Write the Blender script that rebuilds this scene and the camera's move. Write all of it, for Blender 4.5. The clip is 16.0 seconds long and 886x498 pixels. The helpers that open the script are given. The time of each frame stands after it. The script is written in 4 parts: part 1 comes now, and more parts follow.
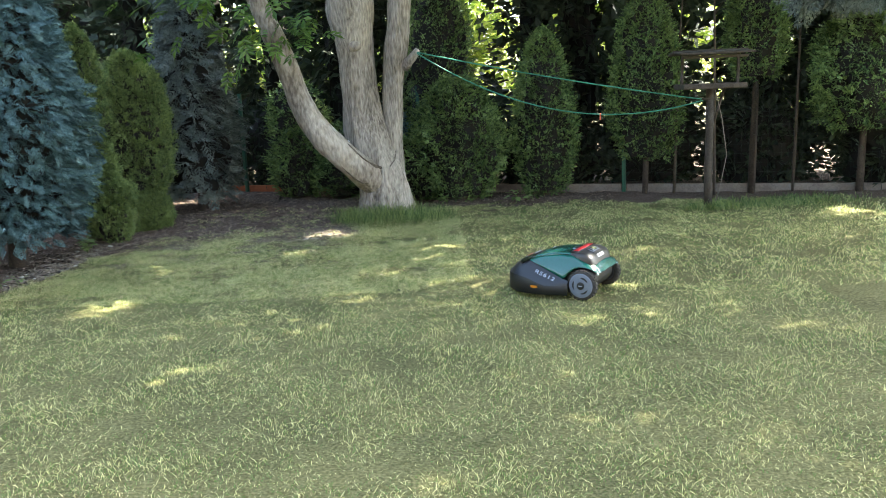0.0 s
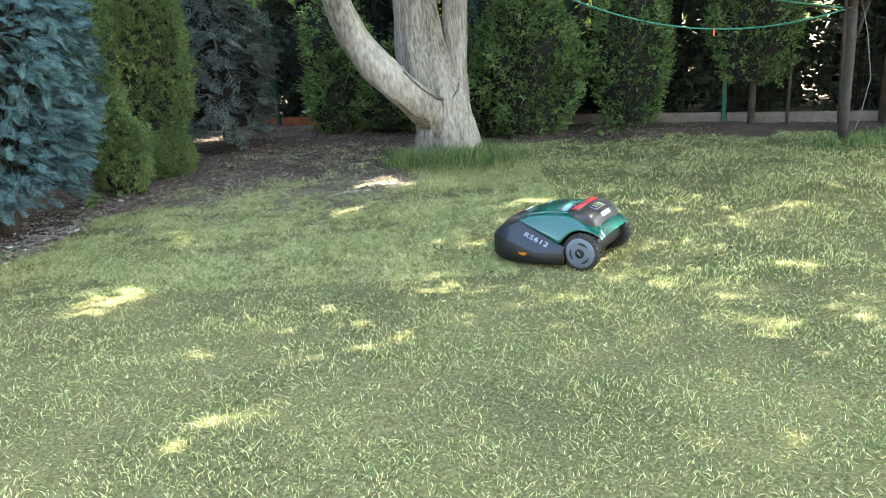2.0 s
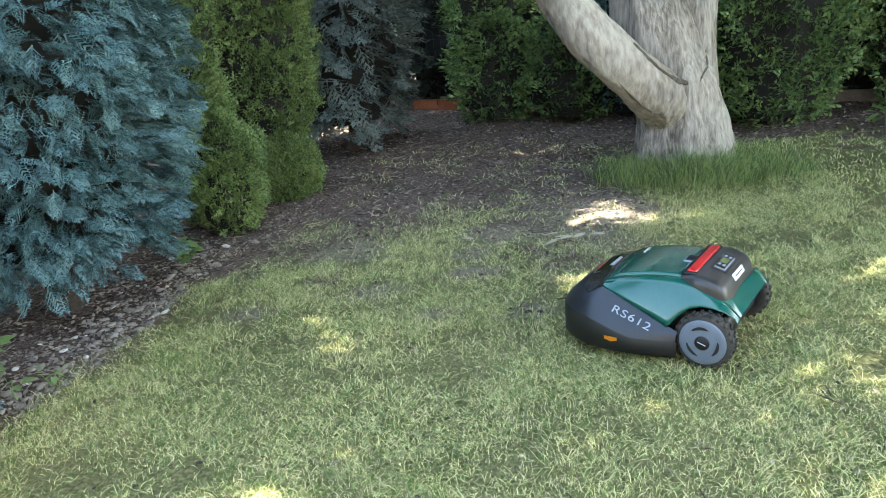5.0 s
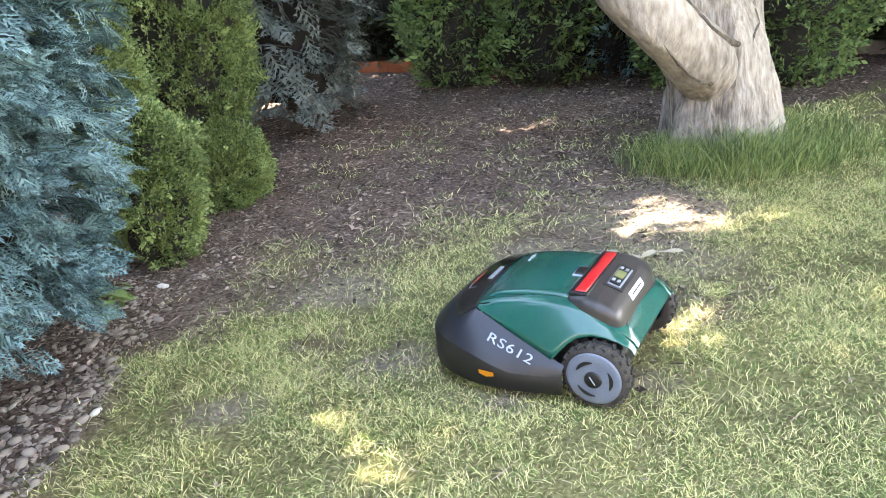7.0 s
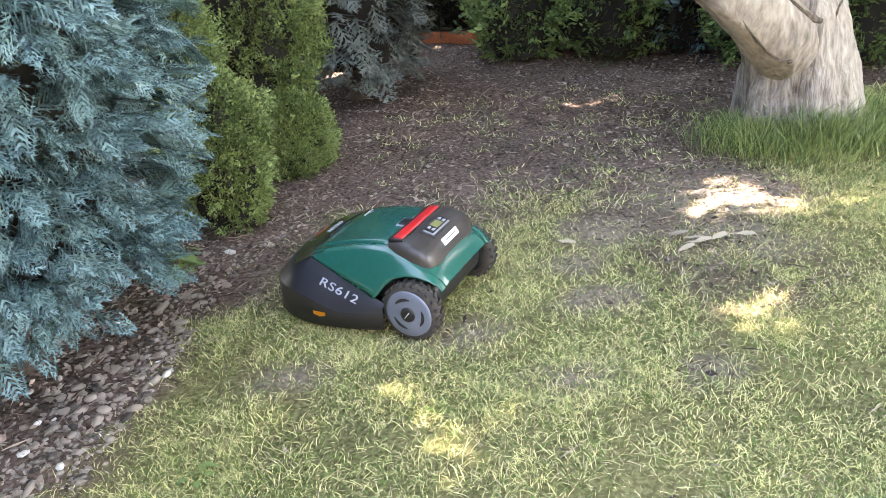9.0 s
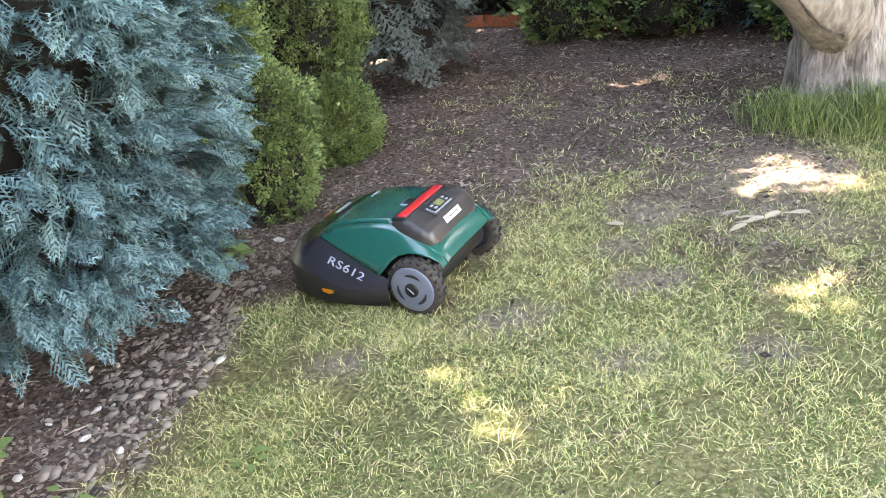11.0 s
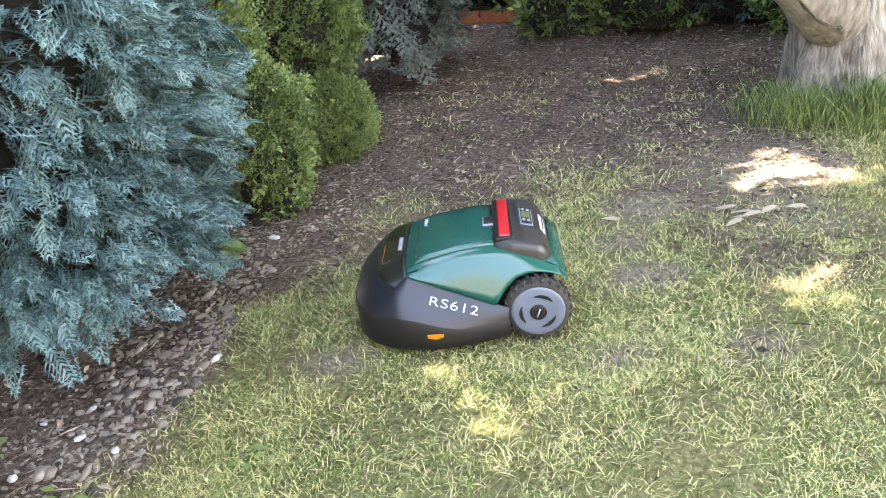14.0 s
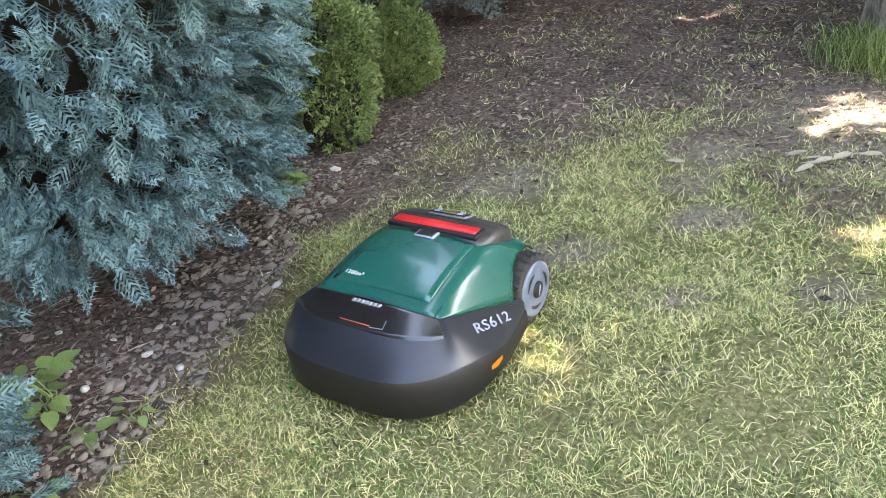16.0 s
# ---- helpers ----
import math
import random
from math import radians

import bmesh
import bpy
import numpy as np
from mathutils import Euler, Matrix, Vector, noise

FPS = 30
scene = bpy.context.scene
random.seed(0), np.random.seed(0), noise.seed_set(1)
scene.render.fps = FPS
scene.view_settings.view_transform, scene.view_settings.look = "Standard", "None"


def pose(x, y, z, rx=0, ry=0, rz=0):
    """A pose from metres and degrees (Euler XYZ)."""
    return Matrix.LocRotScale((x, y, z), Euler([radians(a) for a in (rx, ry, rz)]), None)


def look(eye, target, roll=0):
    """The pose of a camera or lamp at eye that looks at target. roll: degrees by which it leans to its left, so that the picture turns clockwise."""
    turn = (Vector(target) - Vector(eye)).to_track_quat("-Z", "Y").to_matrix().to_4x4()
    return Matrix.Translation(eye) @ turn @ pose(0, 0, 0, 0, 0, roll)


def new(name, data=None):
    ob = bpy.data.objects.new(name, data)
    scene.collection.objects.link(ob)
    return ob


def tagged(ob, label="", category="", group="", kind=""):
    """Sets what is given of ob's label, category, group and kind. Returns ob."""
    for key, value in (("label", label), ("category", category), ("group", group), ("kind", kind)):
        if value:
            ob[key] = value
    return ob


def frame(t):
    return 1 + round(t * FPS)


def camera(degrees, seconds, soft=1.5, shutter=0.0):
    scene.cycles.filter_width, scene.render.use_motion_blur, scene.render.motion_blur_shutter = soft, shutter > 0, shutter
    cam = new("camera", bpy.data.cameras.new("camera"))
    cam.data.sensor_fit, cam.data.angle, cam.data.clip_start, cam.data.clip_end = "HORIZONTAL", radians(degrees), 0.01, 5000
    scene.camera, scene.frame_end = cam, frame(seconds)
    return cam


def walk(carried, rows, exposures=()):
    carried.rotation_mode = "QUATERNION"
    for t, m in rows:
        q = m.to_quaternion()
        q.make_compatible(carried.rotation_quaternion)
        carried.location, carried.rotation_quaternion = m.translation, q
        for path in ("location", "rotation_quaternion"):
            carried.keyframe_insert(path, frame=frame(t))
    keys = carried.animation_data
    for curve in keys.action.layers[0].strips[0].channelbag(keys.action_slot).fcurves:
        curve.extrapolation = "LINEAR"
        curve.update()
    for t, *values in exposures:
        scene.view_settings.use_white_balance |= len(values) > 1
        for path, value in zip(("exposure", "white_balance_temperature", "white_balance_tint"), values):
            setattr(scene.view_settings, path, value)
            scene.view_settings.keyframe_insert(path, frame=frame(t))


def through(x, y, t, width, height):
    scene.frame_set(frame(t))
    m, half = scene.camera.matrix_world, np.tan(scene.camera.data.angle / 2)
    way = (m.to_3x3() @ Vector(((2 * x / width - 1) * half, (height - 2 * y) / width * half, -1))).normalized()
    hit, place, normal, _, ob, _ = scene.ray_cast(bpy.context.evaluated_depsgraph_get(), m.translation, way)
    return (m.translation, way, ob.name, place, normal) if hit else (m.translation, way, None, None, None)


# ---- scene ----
SUN_DIR = Vector((0.58, 0.25, 0.77)).normalized()

cam = camera(56.3, 16.0, soft=0.8)
METRES, EYE, TILT, LEAN, TURN = 5.837, 1.5, 0.0, 0.0, 0.0
ROWS = [
    (0.0, 0.0, 0.0, 0.0, -0.49, -11.32, 2.43),
    (0.5, -0.0269, 0.0567, 0.004, -0.63, -13.85, 2.79),
    (1.0, -0.0326, 0.1207, 0.0004, 4.13, -12.32, 2.54),
    (1.5, -0.048, 0.1942, 0.0004, 3.05, -13.2, 2.23),
    (2.0, -0.076, 0.2664, -0.0018, 1.1, -16.82, 3.34),
    (2.5, -0.0932, 0.3401, -0.0032, 1.34, -16.97, 1.19),
    (3.0, -0.123, 0.406, -0.0029, 4.91, -14.55, 3.6),
    (3.5, -0.1541, 0.4748, -0.0012, -0.38, -17.81, 3.3),
    (4.0, -0.1733, 0.5438, -0.0011, 3.62, -19.27, 2.42),
    (4.5, -0.2154, 0.61, -0.0036, 6.48, -19.22, 5.32),
    (7.0, -0.3709, 0.8773, -0.0068, -1.95, -23.7, 5.5),
    (7.5, -0.388, 0.8841, -0.0054, -4.65, -25.7, 4.77),
    (8.0, -0.3851, 0.8832, -0.0056, -1.42, -24.44, 5.09),
    (8.5, -0.3826, 0.8823, -0.006, 1.02, -25.15, 5.09),
    (9.0, -0.3824, 0.8803, -0.0061, 1.89, -25.22, 5.26),
    (9.5, -0.3826, 0.8797, -0.0061, 2.58, -25.69, 6.31),
    (12.0, -0.3821, 0.8812, -0.0069, 4.95, -26.0, 7.47),
    (12.5, -0.3816, 0.8817, -0.007, 4.74, -26.11, 7.74),
    (13.0, -0.3813, 0.8819, -0.0072, 4.13, -26.31, 7.76),
    (13.5, -0.3815, 0.8821, -0.0071, 3.49, -26.15, 7.47),
    (14.0, -0.3817, 0.8819, -0.0075, 4.09, -26.24, 7.74),
    (14.5, -0.3823, 0.8813, -0.0073, 5.97, -26.31, 8.15),
    (15.0, -0.3825, 0.8804, -0.0075, 8.11, -27.19, 7.78),
    (15.5, -0.3826, 0.8801, -0.0083, 8.31, -28.22, 7.51),
    (16.0, -0.383, 0.8794, -0.0093, 8.56, -29.79, 7.7),
]
EXPOSURES = [(0.0, 3.15, 7000, 4), (0.5, 3.5, 7000, 3), (1.0, 3.38, 7000, 3), (2.0, 3.62, 6950, 2), (2.5, 3.5, 6900, 2), (3.5, 3.6, 6850, 1), (4.5, 3.55, 6800, 0), (7.0, 4.38, 7550, 14), (7.5, 4.16, 7600, 15), (9.0, 4.29, 7850, 16), (14.5, 4.39, 7850, 15), (15.0, 4.25, 7850, 15), (16.0, 4.10, 7700, 14)]
walk(cam, [(t, pose(0, 0, EYE, TILT, LEAN, TURN) @ pose(METRES * x, METRES * y, METRES * z, 90 + pitch, roll, yaw)) for t, x, y, z, yaw, pitch, roll in ROWS], EXPOSURES)

# ---- sky and sun ----
world = bpy.data.worlds.new("sky")
scene.world = world
world.use_nodes = True
wn = world.node_tree.nodes
sky = wn.new("ShaderNodeTexSky")
sky.sky_type, sky.sun_disc = "NISHITA", False
sky.sun_elevation, sky.sun_rotation = math.asin(SUN_DIR.z), math.atan2(SUN_DIR.x, SUN_DIR.y)
sky.air_density, sky.dust_density = 1.0, 2.0
wn["Background"].inputs["Strength"].default_value = 0.15
world.node_tree.links.new(sky.outputs[0], wn["Background"].inputs["Color"])
sun = new("sun", bpy.data.lights.new("sun", "SUN"))
sun.data.energy, sun.data.angle, sun.data.color = 4.8, radians(0.5), (1.0, 0.96, 0.90)
sun.matrix_basis = look(SUN_DIR * 30, (0, 0, 0))

# ---- materials ----
def material(name, dark, light, scale=8.0, rough=0.6, bump=0.0, relief=0.01, fine=60.0, through=0.0, island=0.0, metal=0.0, gloss=0.0, stretch=1.0, single=0.0):
    """Two noise scales between two colours, with bump, a share of light let through, and a tint by island."""
    m = bpy.data.materials.new(name)
    m.use_nodes = True
    n, links = m.node_tree.nodes, m.node_tree.links
    bsdf = n["Principled BSDF"]
    bsdf.inputs["Roughness"].default_value = rough
    bsdf.inputs["Metallic"].default_value = metal
    if gloss:
        bsdf.inputs["Coat Weight"].default_value = gloss
        bsdf.inputs["Coat Roughness"].default_value = 0.12
    where = n.new("ShaderNodeTexCoord")
    a, b = n.new("ShaderNodeTexNoise"), n.new("ShaderNodeTexNoise")
    a.inputs["Scale"].default_value, b.inputs["Scale"].default_value = scale, fine
    a.inputs["Detail"].default_value = b.inputs["Detail"].default_value = 4
    mapping = n.new("ShaderNodeMapping")
    mapping.inputs["Scale"].default_value = (1, 1, stretch)
    links.new(where.outputs["Object"], mapping.inputs["Vector"])
    for tex in (a, b):
        links.new(mapping.outputs[0], tex.inputs["Vector"])
    half = n.new("ShaderNodeMath")
    half.operation = "MULTIPLY_ADD"
    half.inputs[1].default_value = 0.5
    links.new(b.outputs["Fac"], half.inputs[0])
    low = n.new("ShaderNodeMath")
    low.operation = "MULTIPLY"
    low.inputs[1].default_value = 0.5
    links.new(a.outputs["Fac"], low.inputs[0])
    links.new(low.outputs[0], half.inputs[2])
    ramp = n.new("ShaderNodeValToRGB")
    ramp.color_ramp.elements[0].position, ramp.color_ramp.elements[1].position = 0.35, 0.65
    ramp.color_ramp.elements[0].color, ramp.color_ramp.elements[1].color = (*dark, 1), (*light, 1)
    fac = half.outputs[0]
    if island:
        geo = n.new("ShaderNodeNewGeometry")
        add = n.new("ShaderNodeMath")
        add.operation = "MULTIPLY_ADD"
        add.inputs[1].default_value = island
        links.new(geo.outputs["Random Per Island"], add.inputs[0])
        shift = n.new("ShaderNodeMath")
        shift.operation = "SUBTRACT"
        shift.inputs[1].default_value = island / 2
        links.new(fac, add.inputs[2])
        links.new(add.outputs[0], shift.inputs[0])
        fac = shift.outputs[0]
    if single:
        info = n.new("ShaderNodeObjectInfo")
        each = n.new("ShaderNodeMath")
        each.operation = "MULTIPLY_ADD"
        each.inputs[1].default_value = single
        links.new(info.outputs["Random"], each.inputs[0])
        back = n.new("ShaderNodeMath")
        back.operation = "SUBTRACT"
        back.inputs[1].default_value = single / 2
        links.new(fac, each.inputs[2])
        links.new(each.outputs[0], back.inputs[0])
        fac = back.outputs[0]
    links.new(fac, ramp.inputs["Fac"])
    links.new(ramp.outputs["Color"], bsdf.inputs["Base Color"])
    if bump:
        bp = n.new("ShaderNodeBump")
        bp.inputs["Strength"].default_value, bp.inputs["Distance"].default_value = bump, relief
        links.new(half.outputs[0], bp.inputs["Height"])
        links.new(bp.outputs["Normal"], bsdf.inputs["Normal"])
    if through:
        tr, mix = n.new("ShaderNodeBsdfTranslucent"), n.new("ShaderNodeMixShader")
        mix.inputs[0].default_value = through
        links.new(ramp.outputs["Color"], tr.inputs["Color"])
        links.new(bsdf.outputs[0], mix.inputs[1])
        links.new(tr.outputs[0], mix.inputs[2])
        links.new(mix.outputs[0], n["Material Output"].inputs["Surface"])
    return m


def ground_material():
    """Lawn thatch and dark litter soil, mixed by the soil share stored on the ground's points."""
    m = bpy.data.materials.new("lawn_and_soil")
    m.use_nodes = True
    n, links = m.node_tree.nodes, m.node_tree.links
    bsdf = n["Principled BSDF"]
    bsdf.inputs["Roughness"].default_value = 0.95
    bsdf.inputs["Specular IOR Level"].default_value = 0.1
    where = n.new("ShaderNodeTexCoord")

    def layer(scale, detail, c0, c1, p0=0.35, p1=0.65):
        t, r = n.new("ShaderNodeTexNoise"), n.new("ShaderNodeValToRGB")
        t.inputs["Scale"].default_value, t.inputs["Detail"].default_value = scale, detail
        links.new(where.outputs["Object"], t.inputs["Vector"])
        r.color_ramp.elements[0].color, r.color_ramp.elements[1].color = (*c0, 1), (*c1, 1)
        r.color_ramp.elements[0].position, r.color_ramp.elements[1].position = p0, p1
        links.new(t.outputs["Fac"], r.inputs["Fac"])
        return t, r

    def mixed(kind, fac, c1, c2):
        x = n.new("ShaderNodeMix")
        x.data_type, x.blend_type = "RGBA", kind
        if isinstance(fac, float):
            x.inputs[0].default_value = fac
        else:
            links.new(fac, x.inputs[0])
        links.new(c1, x.inputs[6])
        links.new(c2, x.inputs[7])
        return x.outputs[2]

    _, lawn_big = layer(1.3, 4, (0.08, 0.092, 0.03), (0.175, 0.172, 0.066))
    _, lawn_fine = layer(70, 3, (0.03, 0.028, 0.014), (0.25, 0.22, 0.12))
    lawn = mixed("MIX", 0.5, lawn_big.outputs[0], lawn_fine.outputs[0])
    _, soil_big = layer(2.5, 4, (0.055, 0.035, 0.027), (0.12, 0.081, 0.065))
    fine, soil_fine = layer(55, 5, (0.035, 0.025, 0.02), (0.24, 0.185, 0.155))
    soil = mixed("MIX", 0.55, soil_big.outputs[0], soil_fine.outputs[0])
    share = n.new("ShaderNodeAttribute")
    share.attribute_name = "soil"
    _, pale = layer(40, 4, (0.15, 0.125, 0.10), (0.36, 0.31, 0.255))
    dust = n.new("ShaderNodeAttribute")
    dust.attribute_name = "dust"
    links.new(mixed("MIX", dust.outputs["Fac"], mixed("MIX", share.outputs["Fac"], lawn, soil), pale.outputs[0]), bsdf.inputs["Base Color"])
    bp = n.new("ShaderNodeBump")
    bp.inputs["Strength"].default_value, bp.inputs["Distance"].default_value = 0.8, 0.02
    links.new(fine.outputs["Fac"], bp.inputs["Height"])
    links.new(bp.outputs["Normal"], bsdf.inputs["Normal"])
    return m


GROUND = ground_material()
BLADE = material("grass_blade", (0.10, 0.185, 0.036), (0.74, 0.70, 0.34), 1.6, 0.5, fine=11, through=0.3, island=0.85)
STRAW = material("dry_grass_blade", (0.30, 0.24, 0.13), (0.62, 0.53, 0.36), 2.0, 0.7, fine=9, through=0.2, island=0.6)
LONG_BLADE = material("long_grass_blade", (0.05, 0.105, 0.026), (0.27, 0.335, 0.12), 3, 0.5, through=0.3, island=0.7)
BLUE = material("blue_cypress_spray", (0.022, 0.062, 0.07), (0.148, 0.26, 0.272), 3, 0.65, fine=25, through=0.15, island=0.35)
DUSTY = material("dusty_cypress_spray", (0.06, 0.085, 0.08), (0.16, 0.19, 0.175), 3, 0.7, fine=25, through=0.12, island=0.35)
THUJA = material("thuja_spray", (0.062, 0.108, 0.033), (0.255, 0.335, 0.12), 3, 0.6, fine=25, through=0.18, island=0.4)
THUJA_COOL = material("thuja_spray_cool", (0.045, 0.095, 0.03), (0.19, 0.285, 0.095), 3, 0.6, fine=25, through=0.18, island=0.4)
# near-black: the deep shade of the background is put into this green
FIR = material("shaded_conifer_spray", (0.010, 0.02, 0.010), (0.032, 0.05, 0.024), 2, 0.7, fine=20, through=0.12, island=0.35)
# near-black twig colour: the shade inside the bushes is put into it
SHADED_TWIGS = material("shaded_inner_twigs", (0.003, 0.003, 0.002), (0.014, 0.011, 0.008), 14, 0.9, 0.6, fine=70)
BARK = material("grey_bark", (0.105, 0.085, 0.066), (0.42, 0.37, 0.315), 3.2, 0.85, 0.9, relief=0.035, fine=30, stretch=0.42)
BARK_FURROWED = material("furrowed_bark", (0.075, 0.06, 0.047), (0.44, 0.39, 0.335), 4.5, 0.85, 1.0, relief=0.06, fine=48, stretch=0.20)
BARK_CRACK = material("cracked_bark", (0.025, 0.019, 0.015), (0.17, 0.14, 0.11), 9, 0.9, 0.9, relief=0.03, fine=60)
DARK_BARK = material("brown_bark", (0.03, 0.022, 0.017), (0.085, 0.064, 0.05), 9, 0.9, 0.8, fine=60)
LEAF = material("walnut_leaf", (0.05, 0.11, 0.02), (0.13, 0.22, 0.045), 3, 0.45, through=0.45, island=0.35)
# sunlight put into the colour: far leaves much brighter and yellower than LEAF
SUNNY = material("sunlit_far_leaf", (0.12, 0.20, 0.03), (0.36, 0.42, 0.08), 2, 0.5, through=0.5, island=0.4)
WEED = material("weed_leaf", (0.12, 0.20, 0.06), (0.28, 0.38, 0.14), 20, 0.5, fine=80, through=0.35, island=0.3)
WOOD = material("weathered_wood", (0.022, 0.016, 0.012), (0.065, 0.05, 0.04), 12, 0.85, 0.5, fine=90)
CONCRETE = material("concrete_board", (0.11, 0.09, 0.075), (0.20, 0.17, 0.145), 6, 0.9, 0.3, fine=60)
TERRACOTTA = material("red_board", (0.22, 0.065, 0.03), (0.42, 0.13, 0.06), 6, 0.8, 0.3, fine=60)
GREEN_PAINT = material("green_fence_paint", (0.01, 0.07, 0.045), (0.02, 0.10, 0.065), 10, 0.45)
ROPE = material("green_line", (0.02, 0.16, 0.11), (0.04, 0.24, 0.17), 30, 0.5)
RED = material("red_plastic", (0.50, 0.012, 0.015), (0.60, 0.02, 0.022), 4, 0.35, gloss=0.3)
PEG = material("orange_plastic", (0.6, 0.10, 0.05), (0.7, 0.14, 0.07), 4, 0.4)
STONE = material("pebble", (0.032, 0.025, 0.021), (0.235, 0.20, 0.168), 3, 0.75, 0.3, fine=80, single=0.8, island=0.45)
PALE_STONE = material("pale_pebble", (0.42, 0.40, 0.37), (0.66, 0.64, 0.60), 10, 0.8, 0.3, fine=80)
LITTER = material("dry_litter", (0.035, 0.025, 0.02), (0.31, 0.24, 0.195), 6, 0.9, fine=40, island=1.0)
WIRE = material("dark_green_wire", (0.012, 0.025, 0.018), (0.02, 0.035, 0.026), 10, 0.6)
DRY_LEAF = material("dry_leaf", (0.30, 0.25, 0.17), (0.50, 0.44, 0.33), 30, 0.8)
BODY_GREEN = material("green_plastic", (0.004, 0.078, 0.060), (0.006, 0.090, 0.070), 3, 0.26, gloss=0.7)
BLACK = material("black_plastic", (0.004, 0.004, 0.0045), (0.007, 0.007, 0.008), 6, 0.55, fine=300)
SLATE = material("slate_plastic", (0.012, 0.013, 0.0175), (0.018, 0.020, 0.026), 6, 0.34, fine=300)
PIANO = material("glossy_black_plastic", (0.010, 0.009, 0.009), (0.018, 0.016, 0.016), 5, 0.20, gloss=0.8)
CONSOLE = material("brown_grey_plastic", (0.030, 0.027, 0.026), (0.042, 0.038, 0.036), 6, 0.38, fine=300)
RUBBER = material("tyre_rubber", (0.014, 0.013, 0.012), (0.045, 0.040, 0.034), 20, 0.85, 0.3, fine=120)
RIM = material("blue_grey_plastic", (0.095, 0.115, 0.155), (0.135, 0.16, 0.205), 8, 0.42, fine=200)
SILVER = material("silver_print", (0.26, 0.29, 0.34), (0.34, 0.37, 0.42), 30, 0.4)
WHITE = material("white_label", (0.62, 0.63, 0.63), (0.74, 0.75, 0.75), 30, 0.5)
AMBER = material("amber_reflector", (0.75, 0.28, 0.02), (0.85, 0.36, 0.03), 40, 0.3)
BLOCK_WALL = material("sky_block_surface", (0.22, 0.19, 0.16), (0.32, 0.28, 0.24), 2, 0.9, 0.3, fine=40)
SCREEN = material("olive_display", (0.16, 0.17, 0.07), (0.20, 0.21, 0.09), 20, 0.25)


# ---- building helpers ----
def part(name, bm, mat, parent=None, label="", smooth=True):
    """Links a bmesh as one mesh object, under a thing or a part."""
    me = bpy.data.meshes.new(name)
    bm.normal_update()
    for fc in bm.faces:
        fc.smooth = smooth
    bm.to_mesh(me)
    bm.free()
    me.materials.append(mat)
    ob = new(name, me)
    ob.parent = parent
    if label:
        ob["label"] = label
    return ob


def thing(name, x, y, z, label, category, group="", turn=0.0):
    ob = new(name)
    ob.empty_display_size = 0.1
    ob.matrix_basis = pose(x, y, z, 0, 0, turn)
    return tagged(ob, label, category, group)


def array_mesh(name, verts, faces, mat, parent=None, smooth=False, label=""):
    """A mesh from numpy arrays; faces all have the same number of corners."""
    me = bpy.data.meshes.new(name)
    nf, k = faces.shape
    me.vertices.add(len(verts))
    me.vertices.foreach_set("co", np.ascontiguousarray(verts, dtype=np.float32).ravel())
    me.loops.add(nf * k)
    me.loops.foreach_set("vertex_index", faces.astype(np.int32).ravel())
    me.polygons.add(nf)
    me.polygons.foreach_set("loop_start", np.arange(0, nf * k, k, dtype=np.int32))
    me.polygons.foreach_set("use_smooth", np.full(nf, smooth))
    me.materials.append(mat)
    me.update(calc_edges=True)
    ob = new(name, me)
    ob.parent = parent
    if label:
        ob["label"] = label
    return ob


def scatter(name, template, places, ahead, size, roll, mat, parent=None, label=""):
    """Copies of a template (its +y along ahead, turned by roll), joined in one mesh."""
    tv, tf = template
    ahead = ahead / np.linalg.norm(ahead, axis=1, keepdims=True)
    side = np.cross(ahead, np.array([0.0, 0.0, 1.0]) + 1e-4)
    side /= np.linalg.norm(side, axis=1, keepdims=True)
    up = np.cross(side, ahead)
    c, s = np.cos(roll)[:, None], np.sin(roll)[:, None]
    side, up = c * side + s * up, c * up - s * side
    basis = np.stack([side, ahead, up], 1) * size[:, None, None]
    verts = np.einsum("vk,nkj->nvj", tv, basis) + places[:, None, :]
    faces = tf[None] + (np.arange(len(places)) * len(tv))[:, None, None]
    return array_mesh(name, verts.reshape(-1, 3), faces.reshape(-1, tf.shape[1]), mat, parent, label=label)


def leaflets(rows):
    """Slim four-cornered leaflets from rows of (x, y, z, angle, length, width), as one template."""
    v, f = [], []
    for x, y, z, a, ln, w in rows:
        d, s = np.array([math.sin(a), math.cos(a), 0]), np.array([math.cos(a), -math.sin(a), 0])
        p = np.array([x, y, z])
        k = len(v)
        v += [p, p + d * ln * 0.5 + s * w / 2 + (0, 0, 0.06 * ln), p + d * ln, p + d * ln * 0.5 - s * w / 2 + (0, 0, 0.06 * ln)]
        f.append((k, k + 1, k + 2, k + 3))
    return np.array(v), np.array(f)


def slivers(rows):
    """Three-cornered slivers, as leaflets() takes them."""
    v, f = [], []
    for x, y, z, a, ln, w in rows:
        d, s = np.array([math.sin(a), math.cos(a), 0]), np.array([math.cos(a), -math.sin(a), 0])
        p, k = np.array([x, y, z]), len(v)
        v += [p - s * w / 2, p + s * w / 2, p + d * ln]
        f.append((k, k + 1, k + 2))
    return np.array(v), np.array(f)


